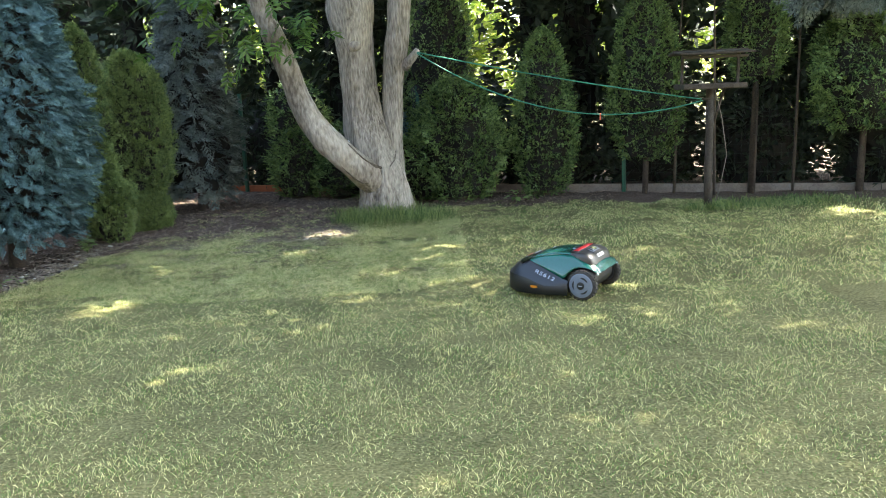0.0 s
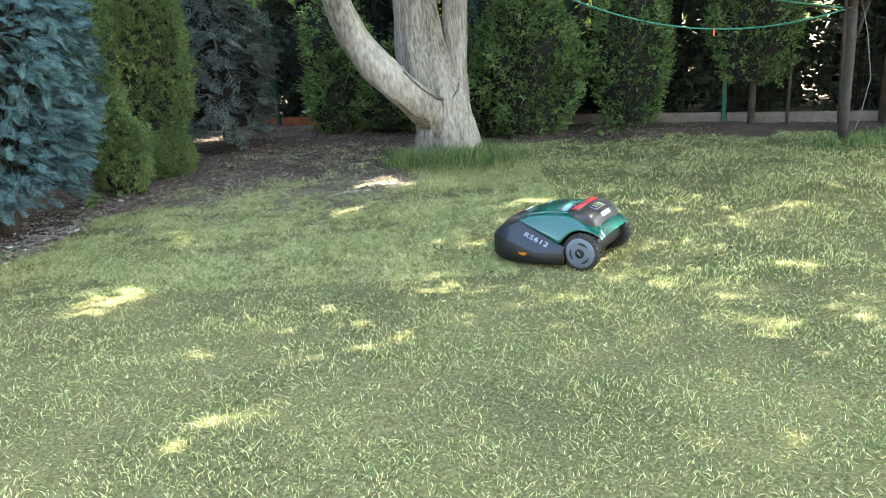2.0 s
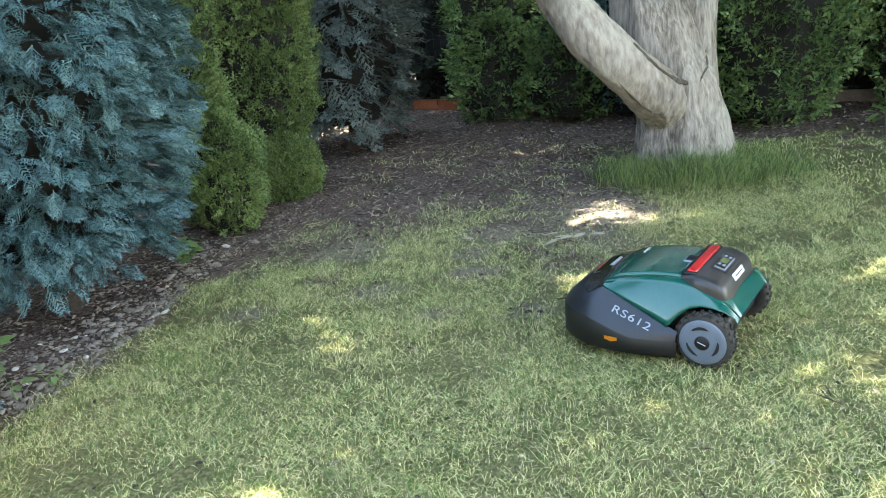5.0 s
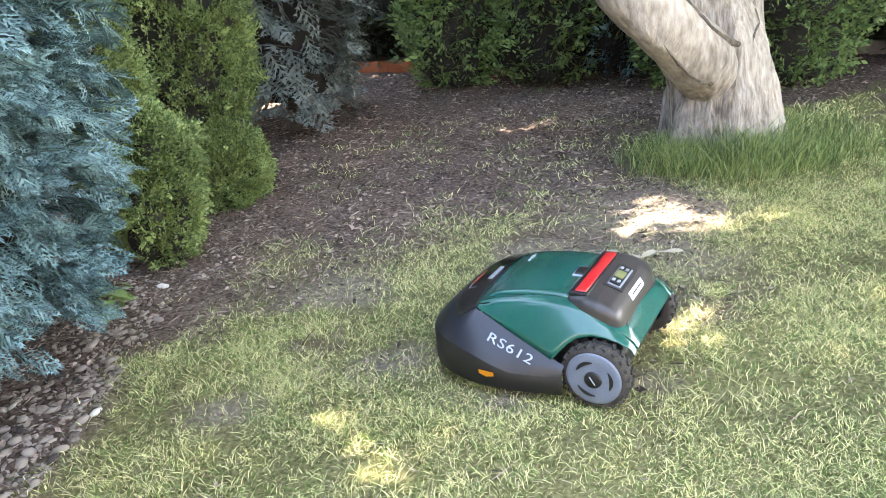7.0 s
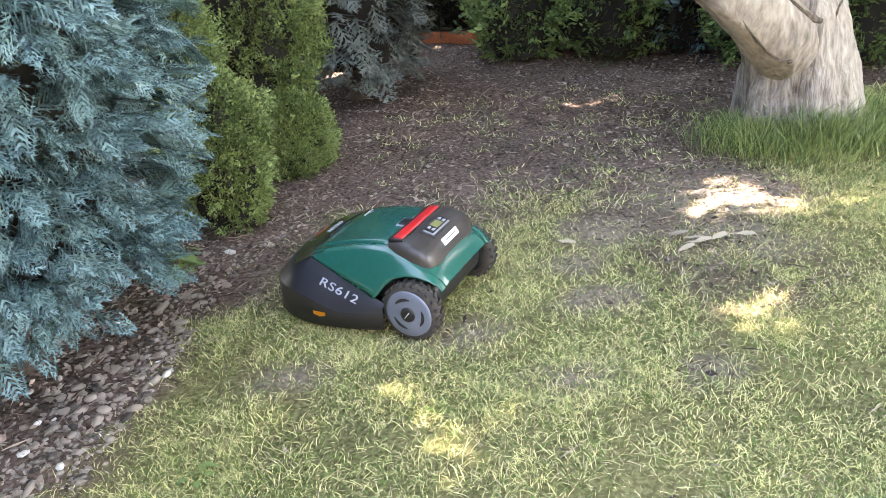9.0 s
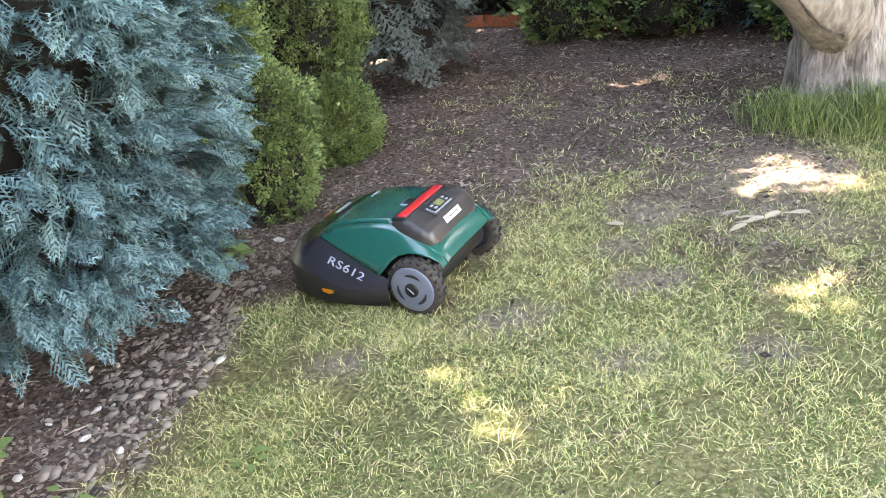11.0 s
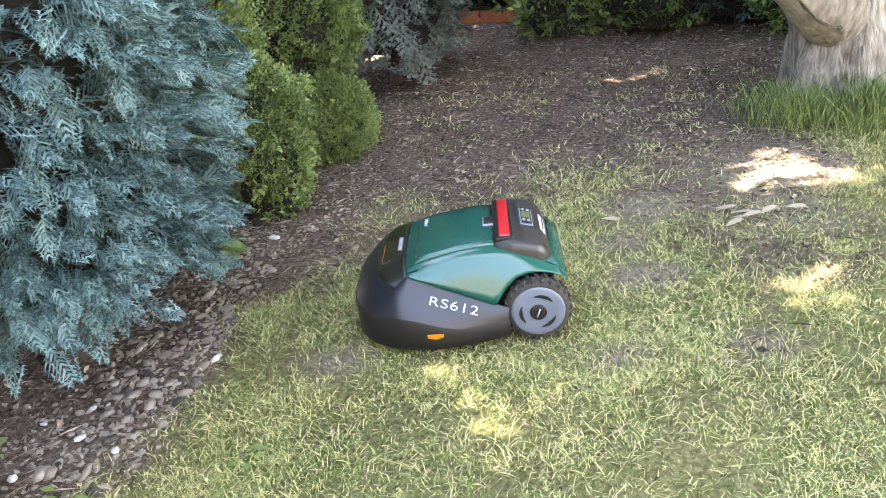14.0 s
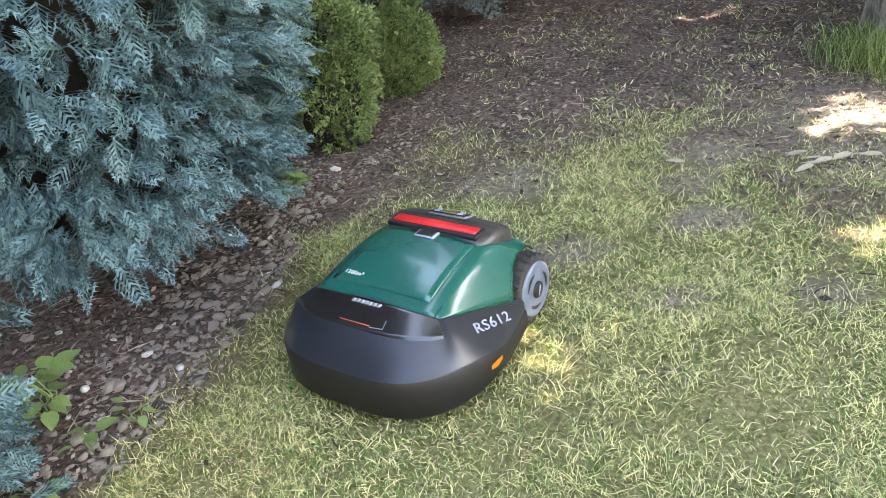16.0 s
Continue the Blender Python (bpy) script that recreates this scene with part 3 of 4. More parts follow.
def conifer(name, x, y, radius, height, kind, template, mat, count, size, label, category, low=0.05, lump=0.16, tilt=(0.2, 0.4), roll=0.9, seed=0, stem=0.05, lean=(0, 0), group="", face=None, core=0.66, lobes=(), depth=0.32):
    """A bush or tree: stem, solid twig core coloured near-black for inner shade, and a crown of sprays with an uneven
    outline.
    """
    rng = np.random.default_rng(seed)
    ob = thing(name, x, y, 0, label, category, group)
    top = height * 0.9
    bits = [(0, 0, -0.05), (0.02, 0.01, low + 0.12), (lean[0] * 0.5, lean[1] * 0.5, top * 0.5), (lean[0] * 0.9, lean[1] * 0.9, top)]
    part("trunk", tube(bits, [stem * 1.25, stem, stem * 0.7, stem * 0.2], 10, 0.25, seed), DARK_BARK, ob)
    for dx, dy, low, radius, height in ((0, 0, low, radius, height), *lobes):
        def skin(t, a):
            lumps = 1 + lump * (np.sin(2 * a + seed + 5 * t) * 0.5 + np.sin(5 * a - 9 * t + seed * 2) * 0.45 + np.sin(9 * a + 17 * t + seed) * 0.3) + 0.07 * np.sin(11 * a + 23 * t * height) * np.sin(13 * t * height + 4 * a)
            r = radius * profile("round" if dx else kind, t) * lumps
            z = low + (height - low) * t
            return np.stack([dx + r * np.cos(a) + lean[0] * t, dy + r * np.sin(a) + lean[1] * t, z], -1)

        # inner mass of twigs, a solid whose near-black colour carries the shade inside
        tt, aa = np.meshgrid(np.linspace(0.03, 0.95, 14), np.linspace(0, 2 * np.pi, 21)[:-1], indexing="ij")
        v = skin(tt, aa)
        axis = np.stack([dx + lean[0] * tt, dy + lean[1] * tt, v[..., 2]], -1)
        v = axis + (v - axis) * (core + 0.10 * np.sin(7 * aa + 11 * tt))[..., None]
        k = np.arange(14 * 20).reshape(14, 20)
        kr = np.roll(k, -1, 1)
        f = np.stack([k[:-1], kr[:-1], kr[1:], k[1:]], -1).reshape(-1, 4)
        array_mesh("core", v.reshape(-1, 3), f, SHADED_TWIGS, ob, True, "solid inner twig mass, its shade put into the colour")
        n = count if not dx else int(count * 0.5)
        t, a = rng.random(n) ** 0.85, rng.uniform(0, 2 * np.pi, n)
        if face is not None:  # fuller on the open side
            a = np.where(rng.random(n) < 0.8, radians(face) + rng.uniform(-1.9, 1.9, n), a)
        if kind in ("vase", "broad"):  # sprays gather in clumps, with dark hollows between
            hollow = np.sin(6 * a + 4 * t * height) * np.sin(5.5 * t * height - 2 * a) + 0.5 * np.sin(13 * a - 9 * t * height)
            ok = (hollow > -0.75) | (rng.random(n) < 0.5)
            t, a, n = t[ok], a[ok], int(ok.sum())
        if template is PLUME:  # tight tufts, each a little proud of or behind its neighbours
            tufts = n // 9
            which = rng.integers(0, tufts, n)
            t = np.clip(t[:tufts][which] + rng.normal(0, 0.024, n) / (height - low), 0, 1)
            a = a[:tufts][which] + rng.normal(0, 0.024, n) / radius
            proud = rng.normal(0, 0.026, tufts)[which]
        else:
            proud = np.zeros(n)
        p = skin(t, a)
        out = np.stack([np.cos(a), np.sin(a), 0 * a], 1)
        deep = rng.random(n) ** 2 * depth
        centre = np.stack([dx + lean[0] * t, dy + lean[1] * t, p[:, 2]], 1)
        s = size * rng.uniform(0.7, 1.25, n)
        p = centre + (p - centre) * (1 - deep)[:, None] - out * (s * 0.55 - proud)[:, None]
        d = out + rng.normal(size=(n, 3)) * 0.38
        d[:, 2] = rng.normal(tilt[0], tilt[1], n)
        # tall crowns are cut open too, on the sun's ways to the wanted spots
        if height > 5:
            ok = shaded(p + [x, y, 0], 0.15)
            p, d, s, n = p[ok], d[ok], s[ok], int(ok.sum())
        scatter("crown", template, p, d, s, rng.normal(0, roll, n), mat, ob)
    return ob


BLUE_LABEL = "blue-green cypress with feathery drooping sprays beside pebbles"
conifer("blue_cypress", -3.94, 7.54, 0.99, 3.3, "vase", FEATHER, BLUE, 5700, 0.118, BLUE_LABEL, "shrub", 0.24, 0.15, (-0.05, 0.4), 0.65, 1, 0.075, face=-30, core=0.62)
conifer("blue_cypress", -4.05, 5.98, 0.80, 3.1, "broad", FEATHER, BLUE, 2300, 0.115, "large blue-green cypress with feathery sprays", "shrub", 0.05, 0.15, (-0.05, 0.4), 0.65, 2, 0.075, face=20, core=0.62)
conifer("thuja", -3.72, 8.94, 0.25, 2.25, "column", PLUME, THUJA, 7600, 0.062, "slim green thuja with a bulging base beside soil", "shrub", 0.02, 0.24, (0.8, 0.5), 1.5, 3, 0.04, (-0.06, 0.05), core=0.78, depth=0.10, face=-55, lobes=((0.24, -0.22, 0.0, 0.235, 0.72), (0.12, -0.05, 0.45, 0.17, 0.98)))
conifer("thuja", -3.50, 9.62, 0.42, 2.0, "column", PLUME, THUJA, 9800, 0.062, "bushy green thuja with a rounded top", "shrub", 0.30, 0.15, (0.8, 0.5), 1.5, 4, 0.04, core=0.78, depth=0.10, face=-55, lobes=((0.18, -0.22, 0.0, 0.23, 0.42),))
conifer("dusty_cypress", -3.15, 10.88, 0.62, 3.0, "broad", FEATHER_ROUGH, DUSTY, 1500, 0.21, "grey-green cypress with bare brown inner twigs", "shrub", 0.18, 0.2, (-0.1, 0.35), 0.6, 5, 0.06)
# the row before the fence
conifer("thuja", 0.25, 10.8, 0.62, 1.55, "round", PLUME_ROUGH, THUJA_COOL, 3000, 0.115, "wide rounded green thuja bush", "shrub", 0.02, 0.2, (0.5, 0.4), 1.2, 6, 0.05)
conifer("thuja", 0.05, 11.9, 0.55, 3.2, "column", PLUME_ROUGH, THUJA_COOL, 3000, 0.10, "tall dull green thuja behind a rounded bush", "shrub", 0.02, 0.15, (0.5, 0.4), 1.2, 16, 0.05)
conifer("thuja", 1.38, 10.85, 0.45, 2.12, "column", PLUME_ROUGH, THUJA_COOL, 3000, 0.10, "dense green thuja column with a pointed top", "shrub", 0.02, 0.12, (0.5, 0.4), 1.2, 7, 0.05)
conifer("thuja", 2.64, 10.62, 0.50, 2.5, "column", PLUME_ROUGH, THUJA_COOL, 2900, 0.105, "green thuja column with a bare stem below", "shrub", 0.42, 0.15, (0.5, 0.4), 1.2, 8, 0.034)
conifer("thuja", 3.9, 10.3, 0.42, 2.9, "column", PLUME_ROUGH, THUJA_COOL, 2400, 0.11, "green thuja with a long bare stem", "shrub", 1.38, 0.18, (0.3, 0.4), 1.2, 9, 0.035)
conifer("thuja", 5.05, 9.9, 0.66, 2.1, "round", PLUME_ROUGH, THUJA_COOL, 2800, 0.115, "loose green thuja on a bare stem", "shrub", 0.78, 0.22, (0.0, 0.4), 1.2, 10, 0.04)
conifer("thuja", 6.5, 9.6, 0.66, 2.4, "round", PLUME_ROUGH, THUJA_COOL, 1800, 0.13, "loose green thuja by the fence", "shrub", 0.6, 0.22, (0.0, 0.4), 1.2, 12, 0.04)
# low dark shrubs in the shade behind the tree
for i, (x, y, r, h) in enumerate([(-1.95, 11.6, 0.42, 0.95), (-1.25, 11.5, 0.5, 1.0), (-0.75, 11.55, 0.5, 1.2), (-0.3, 10.85, 0.45, 0.8), (-2.0, 12.0, 0.5, 1.6)]):
    conifer("juniper", x, y, r, h, "round", PLUME_ROUGH, (THUJA_COOL, BLUE)[i == 2], 1000, 0.14, "low dark green conifer bush in deep shade", "shrub", 0.03, 0.25, (0.3, 0.4), 1.2, 30 + i, 0.03)
# tall dark conifers beyond the fence; unseen tops added to keep sun off the bed
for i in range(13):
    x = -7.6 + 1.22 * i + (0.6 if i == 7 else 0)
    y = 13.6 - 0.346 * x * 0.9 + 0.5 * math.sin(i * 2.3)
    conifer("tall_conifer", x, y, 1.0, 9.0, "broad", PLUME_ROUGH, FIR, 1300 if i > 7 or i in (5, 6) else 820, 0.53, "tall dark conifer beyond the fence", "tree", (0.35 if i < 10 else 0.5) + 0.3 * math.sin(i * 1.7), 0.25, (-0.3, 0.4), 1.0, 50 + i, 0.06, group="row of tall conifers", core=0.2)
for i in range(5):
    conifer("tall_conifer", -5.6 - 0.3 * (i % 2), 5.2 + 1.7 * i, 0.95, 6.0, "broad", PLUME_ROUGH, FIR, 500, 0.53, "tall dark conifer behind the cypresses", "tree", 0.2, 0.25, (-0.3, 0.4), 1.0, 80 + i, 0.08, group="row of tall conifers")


def far_shrub(x, y, r, seed):
    rng = np.random.default_rng(seed)
    ob = thing("sunlit_tree", x, y, 0, "sunlit yellow-green leafy tree far beyond the fence", "tree", "far leafy trees")
    part("trunk", tube([(0, 0, -0.1), (0.1, 0, 1.5), (0, 0.1, 3.2)], [0.14, 0.1, 0.04], 8, 0.2, seed), DARK_BARK, ob)
    n = 700
    u = rng.normal(size=(n, 3))
    u /= np.linalg.norm(u, axis=1, keepdims=True)
    p = np.array([0, 0, 2.6]) + u * rng.uniform(0.3, 1, n)[:, None] ** 0.5 * [r, r, 2.3]
    p = p[p[:, 2] > 0.2]
    n = len(p)
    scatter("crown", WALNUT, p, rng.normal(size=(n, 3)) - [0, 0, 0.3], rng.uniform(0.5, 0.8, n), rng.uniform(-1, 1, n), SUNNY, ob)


for i in range(8):
    far_shrub(-10 + 3.1 * i, 22 - 0.3 * (-10 + 3.1 * i) + (i % 3), 2.2, 200 + i)
# undergrowth added behind the wire, its near-black leaves standing for the shade there
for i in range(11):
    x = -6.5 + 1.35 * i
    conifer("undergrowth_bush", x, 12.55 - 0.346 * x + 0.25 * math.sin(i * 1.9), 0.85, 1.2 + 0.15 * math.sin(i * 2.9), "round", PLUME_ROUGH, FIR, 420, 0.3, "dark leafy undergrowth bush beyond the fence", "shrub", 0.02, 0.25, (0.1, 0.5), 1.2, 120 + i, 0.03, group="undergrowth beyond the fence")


def weeping_pine():
    """Its trunk stands aside; only hanging branch ends reach the view."""
    rng = np.random.default_rng(91)
    ob = thing("weeping_pine", 6.7, 9.0, 0, "pine with pale drooping blue-green branch ends", "tree")
    part("trunk", tube([(0, 0, -0.1), (0.05, 0, 1.6), (0, 0.05, 3.4), (0, 0, 5.0)], [0.13, 0.11, 0.08, 0.03], 10, 0.2, 91), DARK_BARK, ob)
    for k in range(4):
        end = Vector((-1.95 - 0.26 * k, -0.2 + 0.2 * k, 2.45 - 0.1 * (k % 2)))
        part("branch", tube([(0, 0, 2.7 + 0.1 * k), end * 0.5 + Vector((0, 0, 1.55)), end], [0.03, 0.02, 0.006], 6, 0.1, k), DARK_BARK, ob)
        n = 60
        u = rng.random(n)
        p = np.array(end) + np.stack([u * 1.0, rng.normal(0, 0.1, n), u * 0.12 + rng.normal(0, 0.05, n)], 1)
        d = np.stack([rng.normal(-0.5, 0.4, n), rng.normal(0, 0.3, n), rng.normal(-1.0, 0.25, n)], 1)
        scatter("needles", FEATHER_ROUGH, p, d, rng.uniform(0.18, 0.34, n), rng.normal(0, 1, n), DUSTY, ob)


weeping_pine()


# ---- bird table, washing line, fence ----
def bird_table():
    ob = thing("bird_table", 2.965, 9.12, 0, "dark weathered wooden bird table on a single post", "bird table", turn=-2)
    part("post", tube([(0, 0, -0.06), (0, 0, 0.4), (0.008, 0, 0.9), (0, 0, 1.32)], [0.045, 0.043, 0.041, 0.04], 10, 0.12), WOOD, ob)
    part("tray", box(0.66, 0.42, 0.022, (0, 0, 1.331)), WOOD, ob)
    for sy in (-1, 1):
        part("tray_rim", box(0.67, 0.02, 0.05, (0, sy * 0.215, 1.352)), WOOD, ob)
    for sx in (-1, 1):
        part("tray_rim", box(0.02, 0.40, 0.05, (sx * 0.325, 0, 1.352)), WOOD, ob)
        part("upright", box(0.026, 0.03, 0.35, (sx * 0.30, 0, 1.51)), WOOD, ob)
        roof = box(0.78, 0.30, 0.02, (0, 0, 0))
        bmesh.ops.transform(roof, matrix=Matrix.Translation((0, sx * 0.135, 1.705)) @ Matrix.Rotation(-sx * radians(5), 4, "X"), verts=roof.verts)
        part("roof_board", roof, WOOD, ob)
    part("ridge_strip", box(0.80, 0.035, 0.02, (0, 0, 1.726)), WOOD, ob)
    part("batten", box(0.70, 0.024, 0.03, (0, -0.18, 1.655)), WOOD, ob)
    part("bracket", tube([(0.05, 0.0, 0.95), (0.16, 0.02, 1.31)], [0.014, 0.014], 6), WOOD, ob)
    part("cable", tube([(0.055, -0.02, 1.3), (0.13, -0.03, 1.0), (0.19, -0.03, 0.6), (0.13, -0.02, 0.25), (0.07, 0, 0.02)], [0.005] * 5, 5), CONCRETE, ob, "thin pale hanging cable")


def washing_line():
    ob = thing("washing_line", -0.19, 9.22, 1.84, "sagging green plastic washing line tied to the walnut", "washing line")
    a, b = Vector((0, 0, 0)), Vector((3.08, -0.12, -0.63))
    for name, sag, lift in (("strand", 0.03, 0.0), ("strand", 0.36, -0.01)):
        pts = [a.lerp(b, i / 24) + Vector((0, 0.01 * lift, lift - 4 * sag * (i / 24) * (1 - i / 24))) for i in range(25)]
        part(name, tube(pts, [0.007] * 25, 6), ROPE, ob)
    u = 0.64
    p = a.lerp(b, u) + Vector((0, 0, -4 * 0.36 * u * (1 - u) - 0.02))
    peg = part("clothes_peg", box(0.014, 0.02, 0.075, p - Vector((0, 0, 0.015)), 0.003), PEG, ob, "orange plastic clothes peg")
    part("hook", tube([b - Vector((0.02, 0, 0)), b + Vector((0.06, -0.01, 0.0))], [0.009, 0.009], 6), WOOD, ob)


FENCE_A, FENCE_B = Vector((2.42, 10.85, 0)), Vector((5.1, 9.98, 0))


def fence():
    """Green posts and wire mesh on low concrete boards, all along the back of the garden."""
    run = FENCE_B - FENCE_A
    turn = math.degrees(math.atan2(run.y, run.x))
    bay = run.length
    for i in range(-5, 3):
        at = FENCE_A + run * i
        ob = thing("fence", at.x, at.y, 0, "green wire fence bay on a low board" if i > -2 else "green wire fence bay on a low red board", "fence", "fence bays", turn)
        part("post", box(0.048, 0.048, 1.55, (0, 0, 0.70), 0.006), GREEN_PAINT, ob, "green painted metal post")
        # the boards of the left bays are coloured red
        mat = CONCRETE if i > -2 else TERRACOTTA
        part("base_board", box(bay - 0.06, 0.04, 0.16, (bay / 2, 0.03, 0.02), 0.006), mat, ob)
        bm = bmesh.new()
        for k in range(36):
            x = 0.04 + k * (bay - 0.08) / 35
            bmesh.ops.create_cube(bm, size=1, matrix=Matrix.Translation((x, 0, 0.77)) @ Matrix.Diagonal((0.0025, 0.0025, 1.3, 1)))
        for k in range(12):
            bmesh.ops.create_cube(bm, size=1, matrix=Matrix.Translation((bay / 2, 0.004, 0.13 + k * 0.116)) @ Matrix.Diagonal((bay - 0.06, 0.0025, 0.0025, 1)))
        part("wire_mesh", bm, WIRE, ob, smooth=False)


def bare_stem(x, y, tall, lean, seed):
    ob = thing("sapling", x, y, 0, "slender bare sapling stem before the fence", "sapling", "bare stems")
    part("stem", tube([(0, 0, -0.05), (lean * 0.3, 0, tall * 0.35), (lean * 0.5, 0.02, tall * 0.7), (lean, 0, tall)], [0.019, 0.016, 0.013, 0.008], 8, 0.25, seed), DARK_BARK, ob)
    for k in range(4):
        z, sg = tall * (0.35 + 0.16 * k), (-1, 1)[k % 2]
        part("twig", tube([(lean * z / tall, 0, z), (lean * z / tall + sg * 0.12, 0.05, z + 0.16)], [0.008, 0.003], 5), DARK_BARK, ob)


for i, (x, y, tall, lean) in enumerate([(3.38, 10.15, 2.6, -0.05), (2.98, 10.5, 2.4, 0.08), (4.35, 10.15, 2.8, 0.05)]):
    bare_stem(x, y, tall, lean, i)
bird_table()
washing_line()
fence()


# ---- the robot mower: +y ahead, origin on the ground under the axle ----
def grid_mesh(rows, closed=False):
    """A bmesh skin over rows of points."""
    bm = bmesh.new()
    vs = [[bm.verts.new(p) for p in row] for row in rows]
    for a, b in zip(vs, vs[1:]):
        n = len(a)
        for k in range(n if closed else n - 1):
            bm.faces.new((a[k], a[(k + 1) % n], b[(k + 1) % n], b[k]))
    bmesh.ops.recalc_face_normals(bm, faces=bm.faces)
    return bm


def mirrored(half):
    """Half a cross-section, from the outside to the middle, made whole."""
    return [(-x, y, z) for x, y, z in half] + [(x, y, z) for x, y, z in half[-2::-1]]


def cover_outline():
    pts = [(0.285 + 0.033 * math.sin(math.pi / 2 * i / 9), 0.09 + 0.24 * i / 9) for i in range(9)]
    for i in range(17):
        a = math.pi / 2 * i / 16
        pts.append((0.318 * math.cos(a) ** 0.62 if i < 16 else 0.0, 0.33 + 0.268 * math.sin(a) ** 0.95))
    return pts


def cover_rings(x, y):
    """Points of the front cover above one point of its outline: foot, wall, crease, shoulder, rim."""
    zc = float(np.interp(y, [0.09, 0.13, 0.25, 0.30, 0.38, 0.45, 0.60], [0.098, 0.094, 0.094, 0.108, 0.138, 0.150, 0.152]))
    if y <= 0.395:
        f = (y - 0.09) / 0.305
        rim = Vector((0.266 - 0.048 * f, y, 0.128 + 0.115 * f))
        front = 0.0
    else:
        xr = 0.218 * min(1, x / 0.298)
        b = 1 - (xr / 0.218) ** 2
        rim = Vector((xr, 0.395 + 0.012 * b, 0.243 + 0.018 * b))
        front = min(1, (y - 0.395) / 0.08)
    crease = Vector((x * 0.982, 0.30 + (y - 0.30) * 0.982, zc))
    shoulder = crease.lerp(rim, 0.42) + Vector((0, 0, 0.010 + 0.018 * front)) + Vector((x, max(0, y - 0.3), 0)).normalized() * 0.004
    return [Vector((x * 0.95, 0.3 + (y - 0.3) * 0.95, 0.026)), Vector((x, y, 0.045)), Vector((x * 0.995, y, zc - 0.012)), crease, shoulder, rim]


HOOD = np.array([  # y, middle height, shoulder half width and height, outer half width, height where the side would end
    (0.395, 0.262, 0.192, 0.252, 0.222, 0.236), (0.34, 0.279, 0.192, 0.268, 0.236, 0.212), (0.25, 0.296, 0.190, 0.283, 0.250, 0.182), (0.17, 0.304, 0.187, 0.289, 0.260, 0.158),
    (0.10, 0.304, 0.184, 0.286, 0.266, 0.150), (0.05, 0.297, 0.182, 0.276, 0.268, 0.156), (0.0, 0.282, 0.180, 0.258, 0.268, 0.168),
    (-0.04, 0.258, 0.178, 0.238, 0.266, 0.178), (-0.07, 0.232, 0.176, 0.219, 0.258, 0.180), (-0.095, 0.207, 0.172, 0.200, 0.240, 0.178), (-0.104, 0.184, 0.168, 0.180, 0.225, 0.172)])
FINE_Y = np.linspace(-0.104, 0.395, 200)
SMOOTH_HOOD = [np.convolve(np.pad(np.interp(FINE_Y, HOOD[::-1, 0], HOOD[::-1, k]), 9, mode="reflect", reflect_type="odd"), np.ones(19) / 19, "valid") for k in range(1, 6)]


def fender_edge(y):
    """Lower edge of the green side: falling along the dark side plate, then an arch over the wheel."""
    return float(np.interp(y, [-0.104, -0.09, -0.06, -0.02, 0.02, 0.06, 0.09, 0.115, 0.13, 0.25, 0.34, 0.395], [0.172, 0.190, 0.208, 0.219, 0.222, 0.212, 0.190, 0.160, 0.142, 0.190, 0.224, 0.243]))


def hood_section(y):
    zt, ws, zs, wo, zv = [float(np.interp(y, FINE_Y, c)) for c in SMOOTH_HOOD]
    zl = min(max(fender_edge(y), zv - 0.02), zs - 0.006)

    def side(k):
        z = zs - k * (zs - zl)
        f = max(0.0, (zs - z) / max(zs - zv, 0.01))
        return (ws + (wo - ws) * f ** 0.75, y, z)

    lip = side(1.0)
    return [(lip[0] - 0.012, y, zl - 0.003), lip, side(0.8), side(0.55), side(0.3), side(0.12), (ws + 0.006, y, zs - 0.004), (ws, y, zs), (ws - 0.016, y, zs + 0.006), (ws * 0.8, y, zs + 0.5 * (zt - zs)), (ws * 0.5, y, zs + 0.85 * (zt - zs)), (0, y, zt)]


def hood_top(x, y):
    s = hood_section(y)[::-1]
    return float(np.interp(abs(x), [p[0] for p in s], [p[2] for p in s]))


def patch(x0, x1, y0, y1, lift, n=10, taper=0.0, thick=0.006):
    """A thin plate that follows the hood's top."""
    rows = []
    for i in range(n + 1):
        y = y0 + (y1 - y0) * i / n
        k = 1 - taper * i / n
        inner = [(x0 * k + (x1 - x0) * k * j / n, y) for j in range(n + 1)]
        row = [(x, yy, hood_top(x, yy) + lift) for x, yy in inner]
        rows.append([(row[0][0], y, row[0][2] - thick)] + row + [(row[-1][0], y, row[-1][2] - thick)])
    first = [(x, y, z - thick) for x, y, z in rows[0]]
    last = [(x, y, z - thick) for x, y, z in rows[-1]]
    return grid_mesh([first] + rows + [last])


def lathe(outline, sides=40):
    """A bmesh turned about the x axis from (x, radius) pairs."""
    return grid_mesh([[(x, r * math.cos(2 * math.pi * k / sides), r * math.sin(2 * math.pi * k / sides)) for k in range(sides)] for x, r in outline], True)


def lettering(text, size, matrix, mat, parent, name="lettering", depth=0.0012):
    cu = bpy.data.curves.new(name, "FONT")
    cu.body, cu.size, cu.extrude = text, size, depth
    cu.space_character, cu.offset = 1.12, 0.003 * size
    cu.align_x, cu.align_y = "CENTER", "CENTER"
    ob = bpy.data.objects.new(name, cu)
    me = bpy.data.meshes.new_from_object(ob)
    bpy.data.objects.remove(ob)
    me.transform(matrix)
    me.materials.clear()
    me.materials.append(mat)
    made = new(name, me)
    made.parent = parent
    made["label"] = "printed text " + text
    return made


